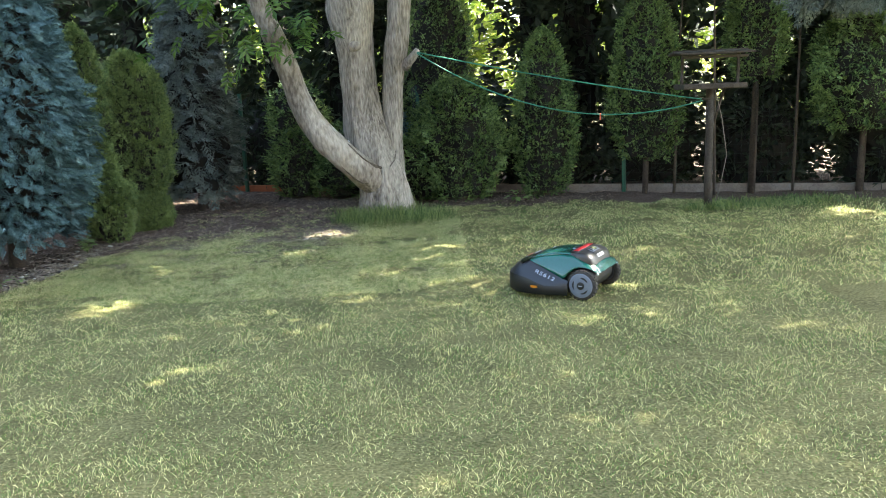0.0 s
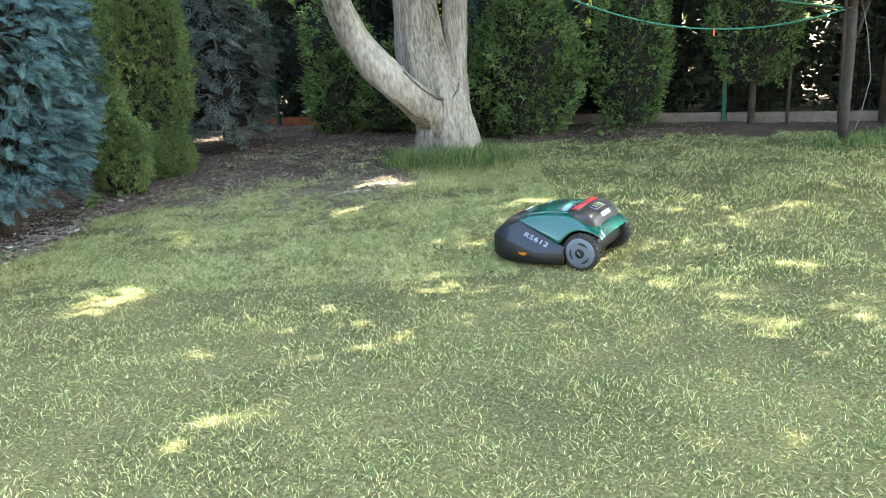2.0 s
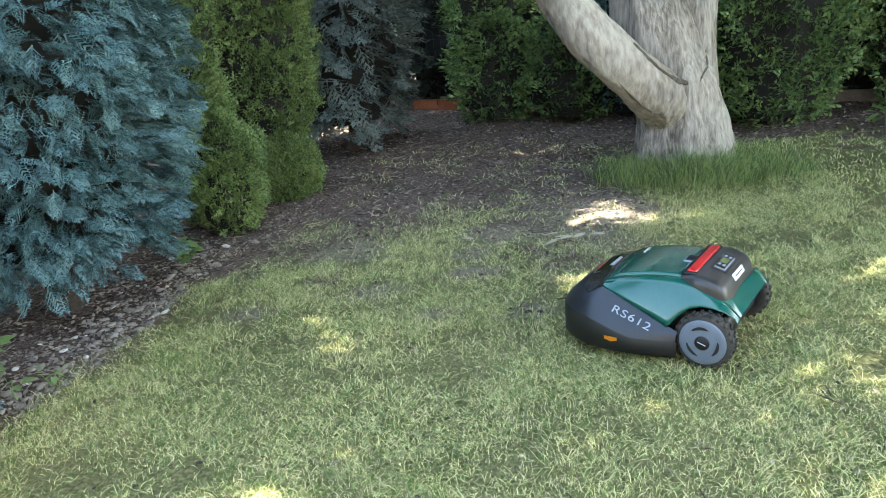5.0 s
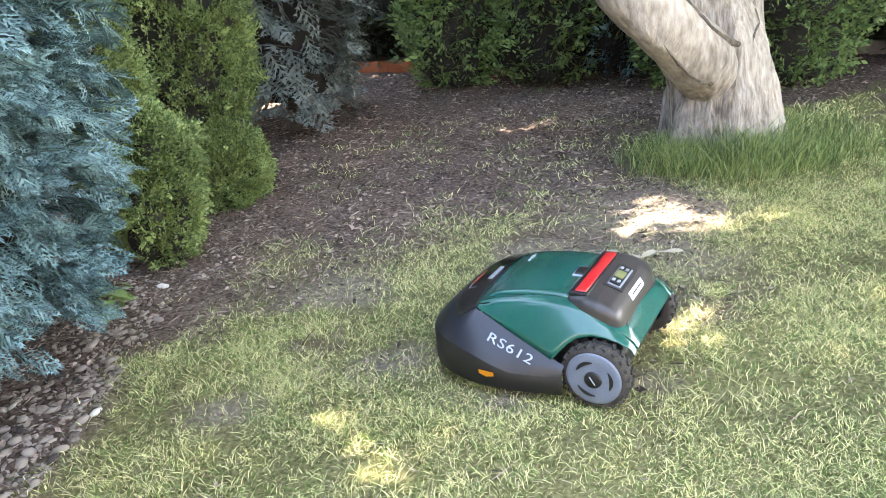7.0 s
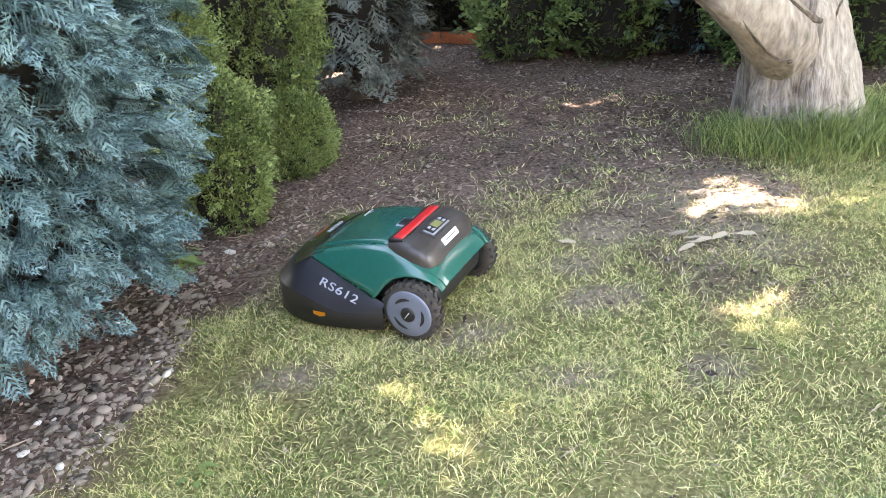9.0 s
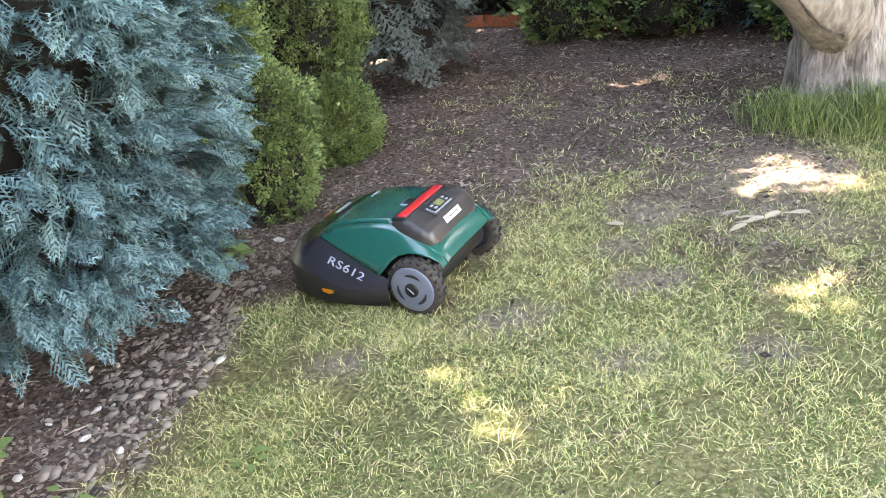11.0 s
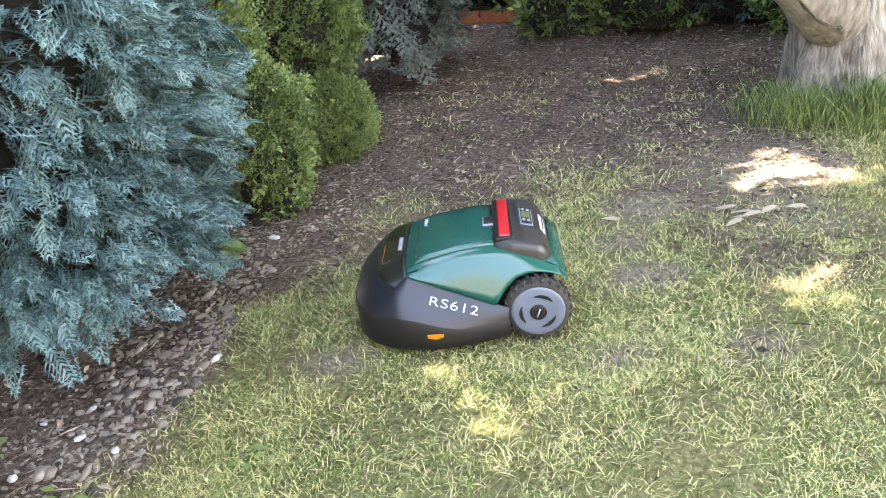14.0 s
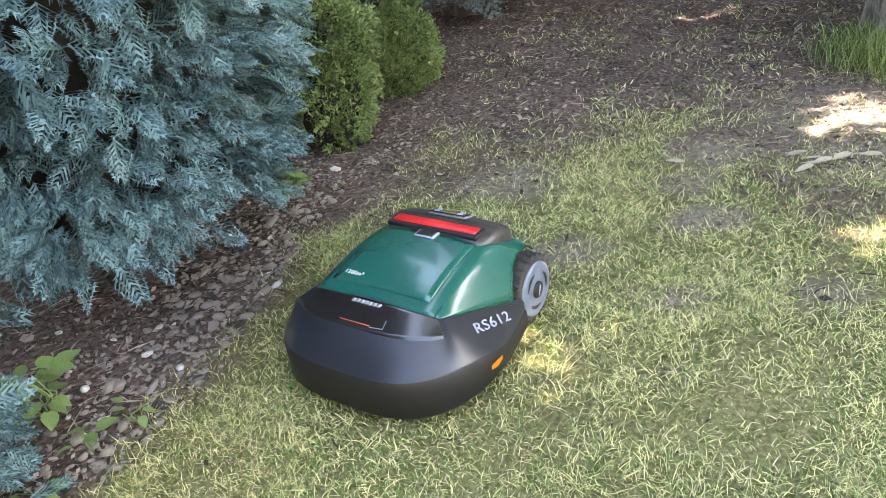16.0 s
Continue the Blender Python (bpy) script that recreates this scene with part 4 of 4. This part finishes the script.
def facing(origin, right, up):
    """A matrix whose x runs along right and y about along up, at origin."""
    r = Vector(right).normalized()
    n = r.cross(Vector(up)).normalized()
    u = n.cross(r)
    m = Matrix((r, u, n)).transposed().to_4x4()
    m.translation = origin
    return m


def build_wheel(mower, sg, name):
    hub = new(name)
    hub.empty_display_size = 0.05
    hub.parent = mower
    hub.location = (sg * 0.236, 0, 0.105)
    tyre = lathe([(-0.028, 0.070), (-0.030, 0.090), (-0.022, 0.1), (0.0, 0.102), (0.022, 0.1), (0.030, 0.092), (0.031, 0.084), (0.026, 0.080)], 44)
    ring = part("tyre", tyre, RUBBER, hub, "black rubber tyre with lugs and dry soil")
    lug = None
    for k in range(22):
        for s2 in (-1, 1):
            m = Matrix.Rotation(2 * math.pi * (k + (0.25 if s2 > 0 else -0.25)) / 22, 4, "X") @ Matrix.Translation((s2 * 0.014, 0, 0.101)) @ Matrix.Rotation(s2 * 0.35, 4, "Z")
            if lug is None:
                one = part("lug", box(0.024, 0.011, 0.011, (0, 0, 0), 0), RUBBER, ring, smooth=False)
                lug = one.data
            else:
                one = new("lug", lug)
                one.parent = ring
            one.matrix_basis = m
    rim = part("rim", lathe([(sg * 0.020, 0.086), (sg * 0.032, 0.084), (sg * 0.035, 0.078), (sg * 0.034, 0.052), (sg * 0.036, 0.030), (sg * 0.037, 0.001)], 44), RIM, hub, "blue-grey plastic wheel disc")
    for k in range(3):
        rows = []
        for j in range(11):
            a = 2 * math.pi * k / 3 + radians(-32 + 6.4 * j)
            w = 0.0045 * math.sin(math.pi * (j + 0.3) / 10.6) + 0.0015
            rows.append([(sg * 0.0363, r * math.cos(a), r * math.sin(a)) for r in (0.055 - w, 0.055 + w)])
        part("slot", grid_mesh(rows), BLACK, rim, smooth=False)
    part("hub_cap", lathe([(sg * 0.034, 0.027), (sg * 0.041, 0.026), (sg * 0.043, 0.022), (sg * 0.043, 0.0005)], 28), BLACK, rim, "black hub cap")
    part("badge_bar", box(0.0015, 0.030, 0.004, (sg * 0.0442, 0, 0), 0), SILVER, rim)
    return hub


def build_mower():
    mower = thing("robot_mower", 0, 0, 0, "green and black robotic lawn mower with a red carrying handle", "robot mower")
    out = cover_outline()
    rings = [[cover_rings(x, y) for x, y in out]]
    full = [[(-p.x, p.y, p.z) for p in r] for r in rings[0]] + [[(p.x, p.y, p.z) for p in r] for r in rings[0][-2::-1]]
    part("skirt", grid_mesh([r[:4] for r in full]), BLACK, mower, "matt black front skirt")
    upper = part("front_cover", grid_mesh([r[3:] for r in full]), SLATE, mower, "dark slate front cover")
    part("chassis", box(0.40, 0.46, 0.13, (0, 0.19, 0.125), 0.02), BLACK, mower)
    part("belly", box(0.50, 0.34, 0.07, (0, 0.30, 0.085), 0.02), BLACK, mower)
    part("axle_cover", box(0.38, 0.11, 0.09, (0, -0.012, 0.13), 0.03), BLACK, mower)
    # green hood
    ys = np.unique(np.concatenate([np.linspace(0.395, -0.104, 56), HOOD[:, 0]]))[::-1]
    hood = part("hood", grid_mesh([[(x, y + 0.003 + 0.015 * max(0.0, 1 - (x / 0.222) ** 2), z - drop) for x, y, z in mirrored(hood_section(0.395))] for drop in (0.018, 0.003)] + [mirrored(hood_section(float(min(y, 0.395)) if y > 0.395 else float(y))) for y in ys if y <= 0.395]), BODY_GREEN, mower, "glossy dark green plastic hood")
    hatch = part("hatch", patch(-0.165, 0.165, 0.372, 0.115, 0.0065, 14, 0.06), BODY_GREEN, mower, "raised green top lid")
    nose = [q for q in out if q[1] > 0.40 and q[0] < 0.285]
    nose = [(-x, y) for x, y in nose] + [(x, y) for x, y in nose[-2::-1]]

    def nose_row(u):
        row = []
        for x, y in nose:
            r = cover_rings(abs(x), y)
            q = r[5].lerp(r[4], u)
            row.append((math.copysign(q.x, x), q.y + 0.001, q.z + (0.0035 if 0.05 < u < 0.86 else -0.002)))
        return row

    part("front_panel", grid_mesh([nose_row(u) for u in (0.0, 0.08, 0.15, 0.3, 0.45, 0.6, 0.75, 0.84, 0.88)]), PIANO, mower, "glossy black front panel with rounded corners")
    part("panel_groove", tube([(-0.085, 0.462, 0.2455), (-0.09, 0.488, 0.2385), (-0.05, 0.493, 0.2375)], [0.0012] * 3, 6), SILVER, upper, "thin silver frame line")
    # unreadable maker's mark: a row of bars
    for k in range(7):
        part("mark_bar", box(0.010, 0.013, 0.003, (-0.042 + 0.014 * k, 0.430, 0.2625), 0), SILVER, upper)
    part("thin_line", box(0.10, 0.0025, 0.0015, (0.0, 0.490, 0.2395), 0), PEG, upper, "thin orange line")
    # rear console
    st = [(0.122, 0.150, 0.296, 0.272), (0.112, 0.168, 0.307, 0.262), (0.06, 0.184, 0.313, 0.238), (0.02, 0.187, 0.309, 0.222), (-0.02, 0.185, 0.296, 0.212), (-0.042, 0.178, 0.280, 0.206), (-0.054, 0.166, 0.258, 0.202), (-0.062, 0.150, 0.232, 0.196)]
    rows = []
    for y in np.linspace(0.122, -0.062, 30):
        hw, zt, zb = [float(np.interp(-y, [-s[0] for s in st], [s[k] for s in st])) for k in (1, 2, 3)]
        e = min(0.020, (zt - zb) * 0.45)
        rows.append(mirrored([(hw, y, zb), (hw * 1.005, y, zt - e * 1.4), (hw - 0.004, y, zt - e * 0.7), (hw - 0.014, y, zt - e * 0.2), (hw - 0.034, y, zt), (hw * 0.4, y, zt + 0.003), (0, y, zt + 0.004)]))
    console = part("console", grid_mesh([[(x, y, z - 0.02) for x, y, z in rows[0]]] + rows), CONSOLE, mower, "rounded brown-black rear console")
    part("rear_wall", box(0.29, 0.012, 0.05, (0, -0.058, 0.212), 0.005), CONSOLE, console)
    part("handle_recess", box(0.310, 0.058, 0.014, (0, 0.083, 0.311), 0.005), BLACK, console)
    handle = box(0.288, 0.036, 0.020, (0, 0.080, 0.3145), 0.007)
    for v in handle.verts:
        v.co.z -= 0.10 * v.co.x ** 2
    part("handle", handle, RED, mower, "red carrying handle")
    latch = part("latch", patch(-0.034, 0.034, 0.148, 0.106, 0.0095, 4), SILVER, hatch, "grey latch frame")
    part("latch_pad", patch(-0.027, 0.027, 0.143, 0.108, 0.0115, 4), BLACK, hatch)

    def console_plate(name, w, y0, y1, mat, lift, label=""):
        zs = [float(np.interp(-y, [-s[0] for s in st], [s[2] for s in st])) + 0.004 + lift for y in (y0, y1)]
        bm = grid_mesh([[(-w / 2, y0, zs[0]), (w / 2, y0, zs[0])], [(-w / 2, y1, zs[1]), (w / 2, y1, zs[1])]])
        bmesh.ops.solidify(bm, geom=bm.faces[:], thickness=0.003)
        return part(name, bm, mat, console, label, False)

    console_plate("recess", 0.150, 0.034, -0.026, CONSOLE, 0.0015)
    console_plate("keypad", 0.128, 0.024, -0.016, SILVER, 0.004, "grey button panel")
    console_plate("key_field", 0.120, 0.020, -0.012, BLACK, 0.0068)
    console_plate("display", 0.046, 0.017, -0.010, SCREEN, 0.0115, "small olive display")
    for sg in (-1, 1):
        for k in range(2):
            bm = box(0.016, 0.010, 0.005, (sg * 0.041, 0.012 - 0.016 * k, 0.3195 - 0.005 * k), 0.001)
            part("button", bm, SILVER, console)
    console_plate("sticker", 0.115, -0.040, -0.053, WHITE, 0.003, "white printed sticker")
    for k in range(6):
        part("sticker_bar", box(0.010, 0.006, 0.0015, (-0.035 + 0.014 * k, -0.047, 0.279), 0), SLATE, console)

    # side plates: lettering and reflector
    def plate(y, f):
        xo = float(np.interp(y, [p[1] for p in out], [p[0] for p in out]))
        r = cover_rings(xo, y)
        return r[4].lerp(r[5], (f - 0.42) / 0.58) if f > 0.42 else r[3].lerp(r[4], f / 0.42)

    for sg in (-1, 1):
        flip = Vector((sg, 1, 1))
        a, b, up = plate(0.33, 0.60), plate(0.19, 0.52), plate(0.26, 0.85) - plate(0.26, 0.3)
        mid = (plate(0.26, 0.56)) * flip + Vector((sg * 0.0035, 0, 0.002))
        along = (b - a) * flip * (1 if sg < 0 else -1)
        lettering("RS612", 0.041, facing(mid, along, up * flip) @ Matrix.Diagonal((1.4, 1, 1, 1)), SILVER, upper)
        bm = bmesh.new()
        w, h = 0.026, 0.010
        ring = [bm.verts.new(p) for p in ((0, -w, h), (0, w, h), (0, w, -h * 0.3), (0, 0, -h), (0, -w, -h * 0.3))]
        bm.faces.new(ring)
        bmesh.ops.solidify(bm, geom=bm.faces[:], thickness=0.004)
        bmesh.ops.transform(bm, matrix=Matrix.Translation((sg * 0.320, 0.325, 0.082)) @ Matrix.Rotation(sg * radians(3), 4, "Z"), verts=bm.verts)
        part("reflector", bm, AMBER, mower, "amber side reflector", False)
    m = facing((0.105, 0.345, hood_top(0.105, 0.345) + 0.0082), (-1, 0, 0), (0, -1, 0.25))
    lettering("1200m²", 0.019, m, WHITE, hatch, depth=0.0006)
    wheels = [build_wheel(mower, sg, "wheel") for sg in (-1, 1)]
    return mower, wheels


mower, wheels = build_mower()


# ---- grass, pebbles, litter, small plants ----
grass("grass", -3.6, 0.2, 5.9, 9.2, 33000, 0.0024, 0.021, BLADE, 101, lean=1.6)
grass("dry_grass", -3.7, 0.2, 5.9, 9.4, 8500, 0.0026, 0.014, STRAW, 107, label="dry straw-coloured grass blades lying in the turf", lean=2.2)
grass("grass", -3.9, 2.6, 2.0, 5.9, 8200, 0.0034, 0.017, BLADE, 102, lean=1.3)
grass("grass", 0.2, 4.2, 5.6, 10.3, 5200, 0.005, 0.021, BLADE, 103, lean=1.2)
grass("grass", 4.2, 8.0, 4.0, 9.7, 2500, 0.007, 0.03, BLADE, 105)
grass("grass", -3.7, 0.2, 9.2, 10.2, 5500, 0.0045, 0.034, BLADE, 106, lean=1.2)
grass("grass", -4.0, 6.0, -1.0, 1.8, 500, 0.007, 0.034, BLADE, 104)


def tuft(x0, y0, r, squash):
    return lambda x, y, rng: np.hypot(x - x0, (y - y0) / squash) < r * rng.uniform(0.15, 1, x.shape)


def long_grass(x0, y0, r, squash, per_m2, tall, seed):
    rng = np.random.default_rng(seed)
    keep = tuft(x0, y0, r, squash)
    return grass("long_grass", x0 - r, x0 + r, y0 - r * squash, y0 + r * squash, per_m2, 0.0045, tall, LONG_BLADE, seed, keep, True, "uncut long green grass round the walnut trunk", 0.6)


long_grass(-0.62, 9.08, 0.50, 0.7, 12000, 0.15, 110)
long_grass(-0.22, 9.28, 0.45, 0.9, 8000, 0.11, 111)
long_grass(-0.98, 9.20, 0.30, 1.0, 11000, 0.14, 114)
long_grass(2.96, 9.1, 0.35, 0.7, 9000, 0.11, 112)
long_grass(3.9, 9.3, 1.1, 0.35, 5000, 0.08, 113)


def soil_tufts():
    """Thin seedling grass in clumps on the bare soil."""
    rng = np.random.default_rng(55)
    c = np.stack([rng.uniform(-2.9, -0.9, 110), rng.uniform(8.5, 10.6, 110)], 1)
    k = rng.integers(0, 110, 3600)
    x, y = c[k, 0] + rng.normal(0, 0.045, 3600), c[k, 1] + rng.normal(0, 0.04, 3600)
    n = len(x)
    p = np.stack([x, y, ground_height(x, y) - 0.002], 1)
    d = np.stack([rng.normal(0, 0.8, n), rng.normal(0, 0.8, n), rng.uniform(0.4, 1, n)], 1)
    tagged(scatter("seedling_grass", leaflets([(0, 0, 0, 0, 1, 0.10)]), p, d, rng.uniform(0.015, 0.045, n), rng.uniform(-1.5, 1.5, n), BLADE), "thin grass seedlings on bare soil", "grass", kind="stuff")


soil_tufts()


def pebble_mesh(seed, mat):
    bm = bmesh.new()
    bmesh.ops.create_icosphere(bm, subdivisions=1, radius=1)
    rng = random.Random(seed)
    sx, sy, sz = rng.uniform(0.9, 1.35), rng.uniform(0.55, 0.85), rng.uniform(0.28, 0.45)
    for v in bm.verts:
        v.co = Vector((v.co.x * sx, v.co.y * sy, v.co.z * sz)) * (1 + 0.42 * noise.noise(v.co * 1.5 + Vector((seed * 3.7, 0, 0))))
    me = bpy.data.meshes.new("pebble")
    for f in bm.faces:
        f.smooth = True
    bm.to_mesh(me)
    bm.free()
    me.materials.append(mat)
    return me


def pebbles():
    bed = thing("pebble_bed", -3.6, 7.3, 0, "grey-brown river pebbles scattered on dark soil", "pebbles")
    kinds = [pebble_mesh(i, STONE) for i in range(6)] + [pebble_mesh(9, PALE_STONE)]
    rng = random.Random(3)
    made = 0
    while made < 300:
        y = rng.gauss(7.25, 0.45)
        x = float(np.interp(y, [6.0, 6.9, 7.5, 8.1, 8.7], [-3.66, -3.52, -3.44, -3.42, -3.2])) - abs(rng.gauss(0, 0.30)) + 0.09
        if y < 6.2 or y > 8.7:
            continue
        ob = new("pebble", kinds[6 if rng.random() < 0.08 else rng.randrange(6)])
        ob.parent = bed
        r = 0.010 + 0.019 * rng.random() ** 1.5
        z = float(ground_height(np.array([x]), np.array([y]))[0])
        ob.matrix_basis = pose(x + 3.6, y - 7.3, z + 0.25 * r, rng.uniform(-15, 15), rng.uniform(-15, 15), rng.uniform(0, 360)) @ Matrix.Scale(r, 4)
        made += 1


def small_pebbles():
    rng = np.random.default_rng(13)
    src = pebble_mesh(4, STONE)
    tv = np.array([v.co[:] for v in src.vertices])
    tf = np.array([p.vertices[:] for p in src.polygons])
    n = 1300
    y = rng.normal(7.5, 0.8, n)
    x = np.interp(y, [6.0, 6.9, 7.5, 8.1, 8.7, 10.2], [-3.66, -3.52, -3.44, -3.42, -3.2, -2.9]) - np.abs(rng.normal(0, 0.3, n)) + 0.08
    ok = (y > 6.0) & (y < 10.4)
    x, y = x[ok], y[ok]
    n = len(x)
    p = np.stack([x, y, ground_height(x, y) + 0.003], 1)
    d = np.stack([rng.normal(size=n), rng.normal(size=n), rng.normal(0, 0.2, n)], 1)
    tagged(scatter("small_pebbles", (tv, tf), p, d, rng.uniform(0.005, 0.016, n), rng.normal(0, 0.3, n), STONE), "small grey-brown pebbles in dark soil", "pebbles", kind="stuff")


def litter():
    """Dry leaf scraps and twigs over the bed, and more thinly over the worn turf."""
    rng = np.random.default_rng(77)
    n = 95000
    x, y = rng.uniform(-4.3, 2.2, n), rng.uniform(5.8, 12.3, n)
    s = soil_share(x, y)
    ok = rng.random(n) < 0.8 * smooth_between(0.35, 0.9, s) + 0.03
    x, y = x[ok], y[ok]
    n = len(x)
    p = np.stack([x, y, ground_height(x, y) + rng.uniform(0.002, 0.012, n)], 1)
    d = np.stack([rng.normal(size=n), rng.normal(size=n), rng.normal(0, 0.18, n)], 1)
    chip = leaflets([(0, 0, 0, 0, 1, 0.5)])
    a = rng.random(n) < 0.55
    tagged(scatter("leaf_litter", chip, p[a], d[a], 0.008 + 0.034 * rng.random(a.sum()) ** 2.5, rng.normal(0, 0.5, a.sum()), LITTER), "dry brown leaf scraps on the soil", "leaf litter", kind="stuff")
    twig = leaflets([(0, 0, 0, 0, 1, 0.05), (0, 0.5, 0, 0.6, 0.4, 0.04)])
    b = ~a
    tagged(scatter("twigs", twig, p[b], d[b], 0.018 + 0.095 * rng.random(b.sum()) ** 2.2, rng.normal(0, 0.9, b.sum()), LITTER), "thin dry twigs and straw on the soil", "twigs", kind="stuff")


def broad_leaf():
    bm = bmesh.new()
    rows = []
    for i in range(6):
        t = i / 5
        w = 0.36 * math.sin(math.pi * (0.08 + 0.9 * t) ** 0.8) + 0.01
        rows.append([(-w, t, 0.10 * w - 0.25 * t * t), (0, t, -0.04 - 0.25 * t * t), (w, t, 0.10 * w - 0.25 * t * t)])
    return grid_mesh(rows)


LEAF_MESH = None


def weed(x, y, count, size, high, label, seed):
    global LEAF_MESH
    rng = random.Random(seed)
    ob = thing("weed", x, y, 0, label, "weed")
    for i in range(max(2, count // 5)):
        part("stem", tube([(0, 0, -0.01), (rng.uniform(-0.03, 0.03), rng.uniform(-0.03, 0.03), high * 0.5), (rng.uniform(-0.07, 0.07), rng.uniform(-0.07, 0.07), high)], [0.003, 0.0025, 0.0015], 5), WEED, ob)
    for i in range(count):
        if LEAF_MESH is None:
            first = part("leaf", broad_leaf(), WEED, ob)
            LEAF_MESH = first.data
        else:
            first = new("leaf", LEAF_MESH)
            first.parent = ob
        a, r = rng.uniform(0, 360), rng.uniform(0, size * 1.1)
        first.matrix_basis = pose(-math.sin(radians(a)) * r, math.cos(radians(a)) * r, high * rng.uniform(0.35, 1.05), rng.uniform(-25, 25), rng.uniform(-20, 20), a) @ Matrix.Scale(size * rng.uniform(0.7, 1.2), 4)


pebbles()
small_pebbles()
litter()
weed(-3.53, 8.10, 46, 0.055, 0.13, "bushy broad-leaved green weed at the bed's edge", 1)
weed(-3.80, 6.72, 34, 0.07, 0.20, "nettle-like weed with toothed green leaves", 2)
weed(-3.62, 6.62, 5, 0.05, 0.07, "small pale seedling on soil", 3)
weed(-3.52, 6.72, 4, 0.05, 0.08, "small pale seedling on soil", 4)
weed(-3.62, 6.40, 7, 0.05, 0.07, "small green seedling among litter", 5)
weed(-3.09, 6.88, 5, 0.035, 0.05, "small clover-like weed in turf", 6)
weed(0.95, 10.3, 9, 0.10, 0.16, "green weed before the thuja row", 7)
weed(1.17, 10.35, 8, 0.09, 0.12, "low weed with reddish leaves", 8)


def fallen_leaves():
    rng = random.Random(8)
    for x, y, n in ((-1.43, 8.13, 6), (-1.93, 8.14, 1), (-1.25, 8.1, 2)):
        for i in range(n):
            ob = part("fallen_leaf", broad_leaf(), DRY_LEAF)
            tagged(ob, "pale dry fallen leaf lying on turf", "leaf", "fallen leaves")
            ob.matrix_basis = pose(x + rng.uniform(-0.1, 0.1), y + rng.uniform(-0.06, 0.06), 0.035, rng.uniform(-8, 8), rng.uniform(-12, 12), rng.uniform(60, 120)) @ Matrix.Diagonal((0.045, 0.075, 0.04, 1))


fallen_leaves()


# ---- the mower's drive ----
DRIVE = [(0.0, 1.062, 5.69, 59), (0.5, 0.861, 5.80, 59.5), (1.0, 0.665, 5.91, 59.5), (1.5, 0.474, 6.015, 59.5), (2.0, 0.280, 6.135, 59.5), (2.5, 0.095, 6.25, 59.5), (3.0, -0.103, 6.385, 60),
         (3.5, -0.295, 6.525, 61), (4.0, -0.485, 6.665, 62), (4.5, -0.683, 6.79, 62.5), (5.5, -1.07, 7.02, 61), (6.5, -1.455, 7.26, 59), (7.0, -1.648, 7.39, 59), (7.5, -1.837, 7.505, 60.5), (8.0, -2.037, 7.59, 62.5),
         (8.5, -2.227, 7.69, 65.5), (9.0, -2.444, 7.774, 66.5), (9.5, -2.622, 7.855, 66), (9.7, -2.625, 7.868, 65), (10.6, -2.63, 7.875, 66), (11.3, -2.56, 7.84, 68), (11.8, -2.461, 7.792, 69.1), (12.0, -2.415, 7.765, 69.7),
         (12.5, -2.269, 7.706, 70.5), (13.0, -2.122, 7.628, 72), (13.5, -2.139, 7.634, 76.5), (14.0, -2.282, 7.65, 92.7), (14.5, -2.392, 7.656, 110.3), (15.0, -2.519, 7.586, 131), (15.5, -2.615, 7.465, 147.5), (16.0, -2.690, 7.287, 155.5)]


def motions():
    walk(mower, [(t, pose(x, y, 0.006, 0, 0, h)) for t, x, y, h in DRIVE])
    d = np.array(DRIVE)
    times = np.arange(0, 16.01, 0.2)
    x, y, h = (np.interp(times, d[:, 0], d[:, k]) for k in (1, 2, 3))
    for sg, wheel in zip((-1, 1), wheels):
        turn, rows = 0.0, []
        for i, t in enumerate(times):
            if i:
                a = radians((h[i] + h[i - 1]) / 2)
                ahead = -(x[i] - x[i - 1]) * math.sin(a) + (y[i] - y[i - 1]) * math.cos(a)
                turn -= math.degrees((ahead + sg * 0.236 * radians(h[i] - h[i - 1])) / 0.105)
            rows.append((float(t), pose(sg * 0.236, 0, 0.105, turn, 0, 0)))
        walk(wheel, rows)


motions()
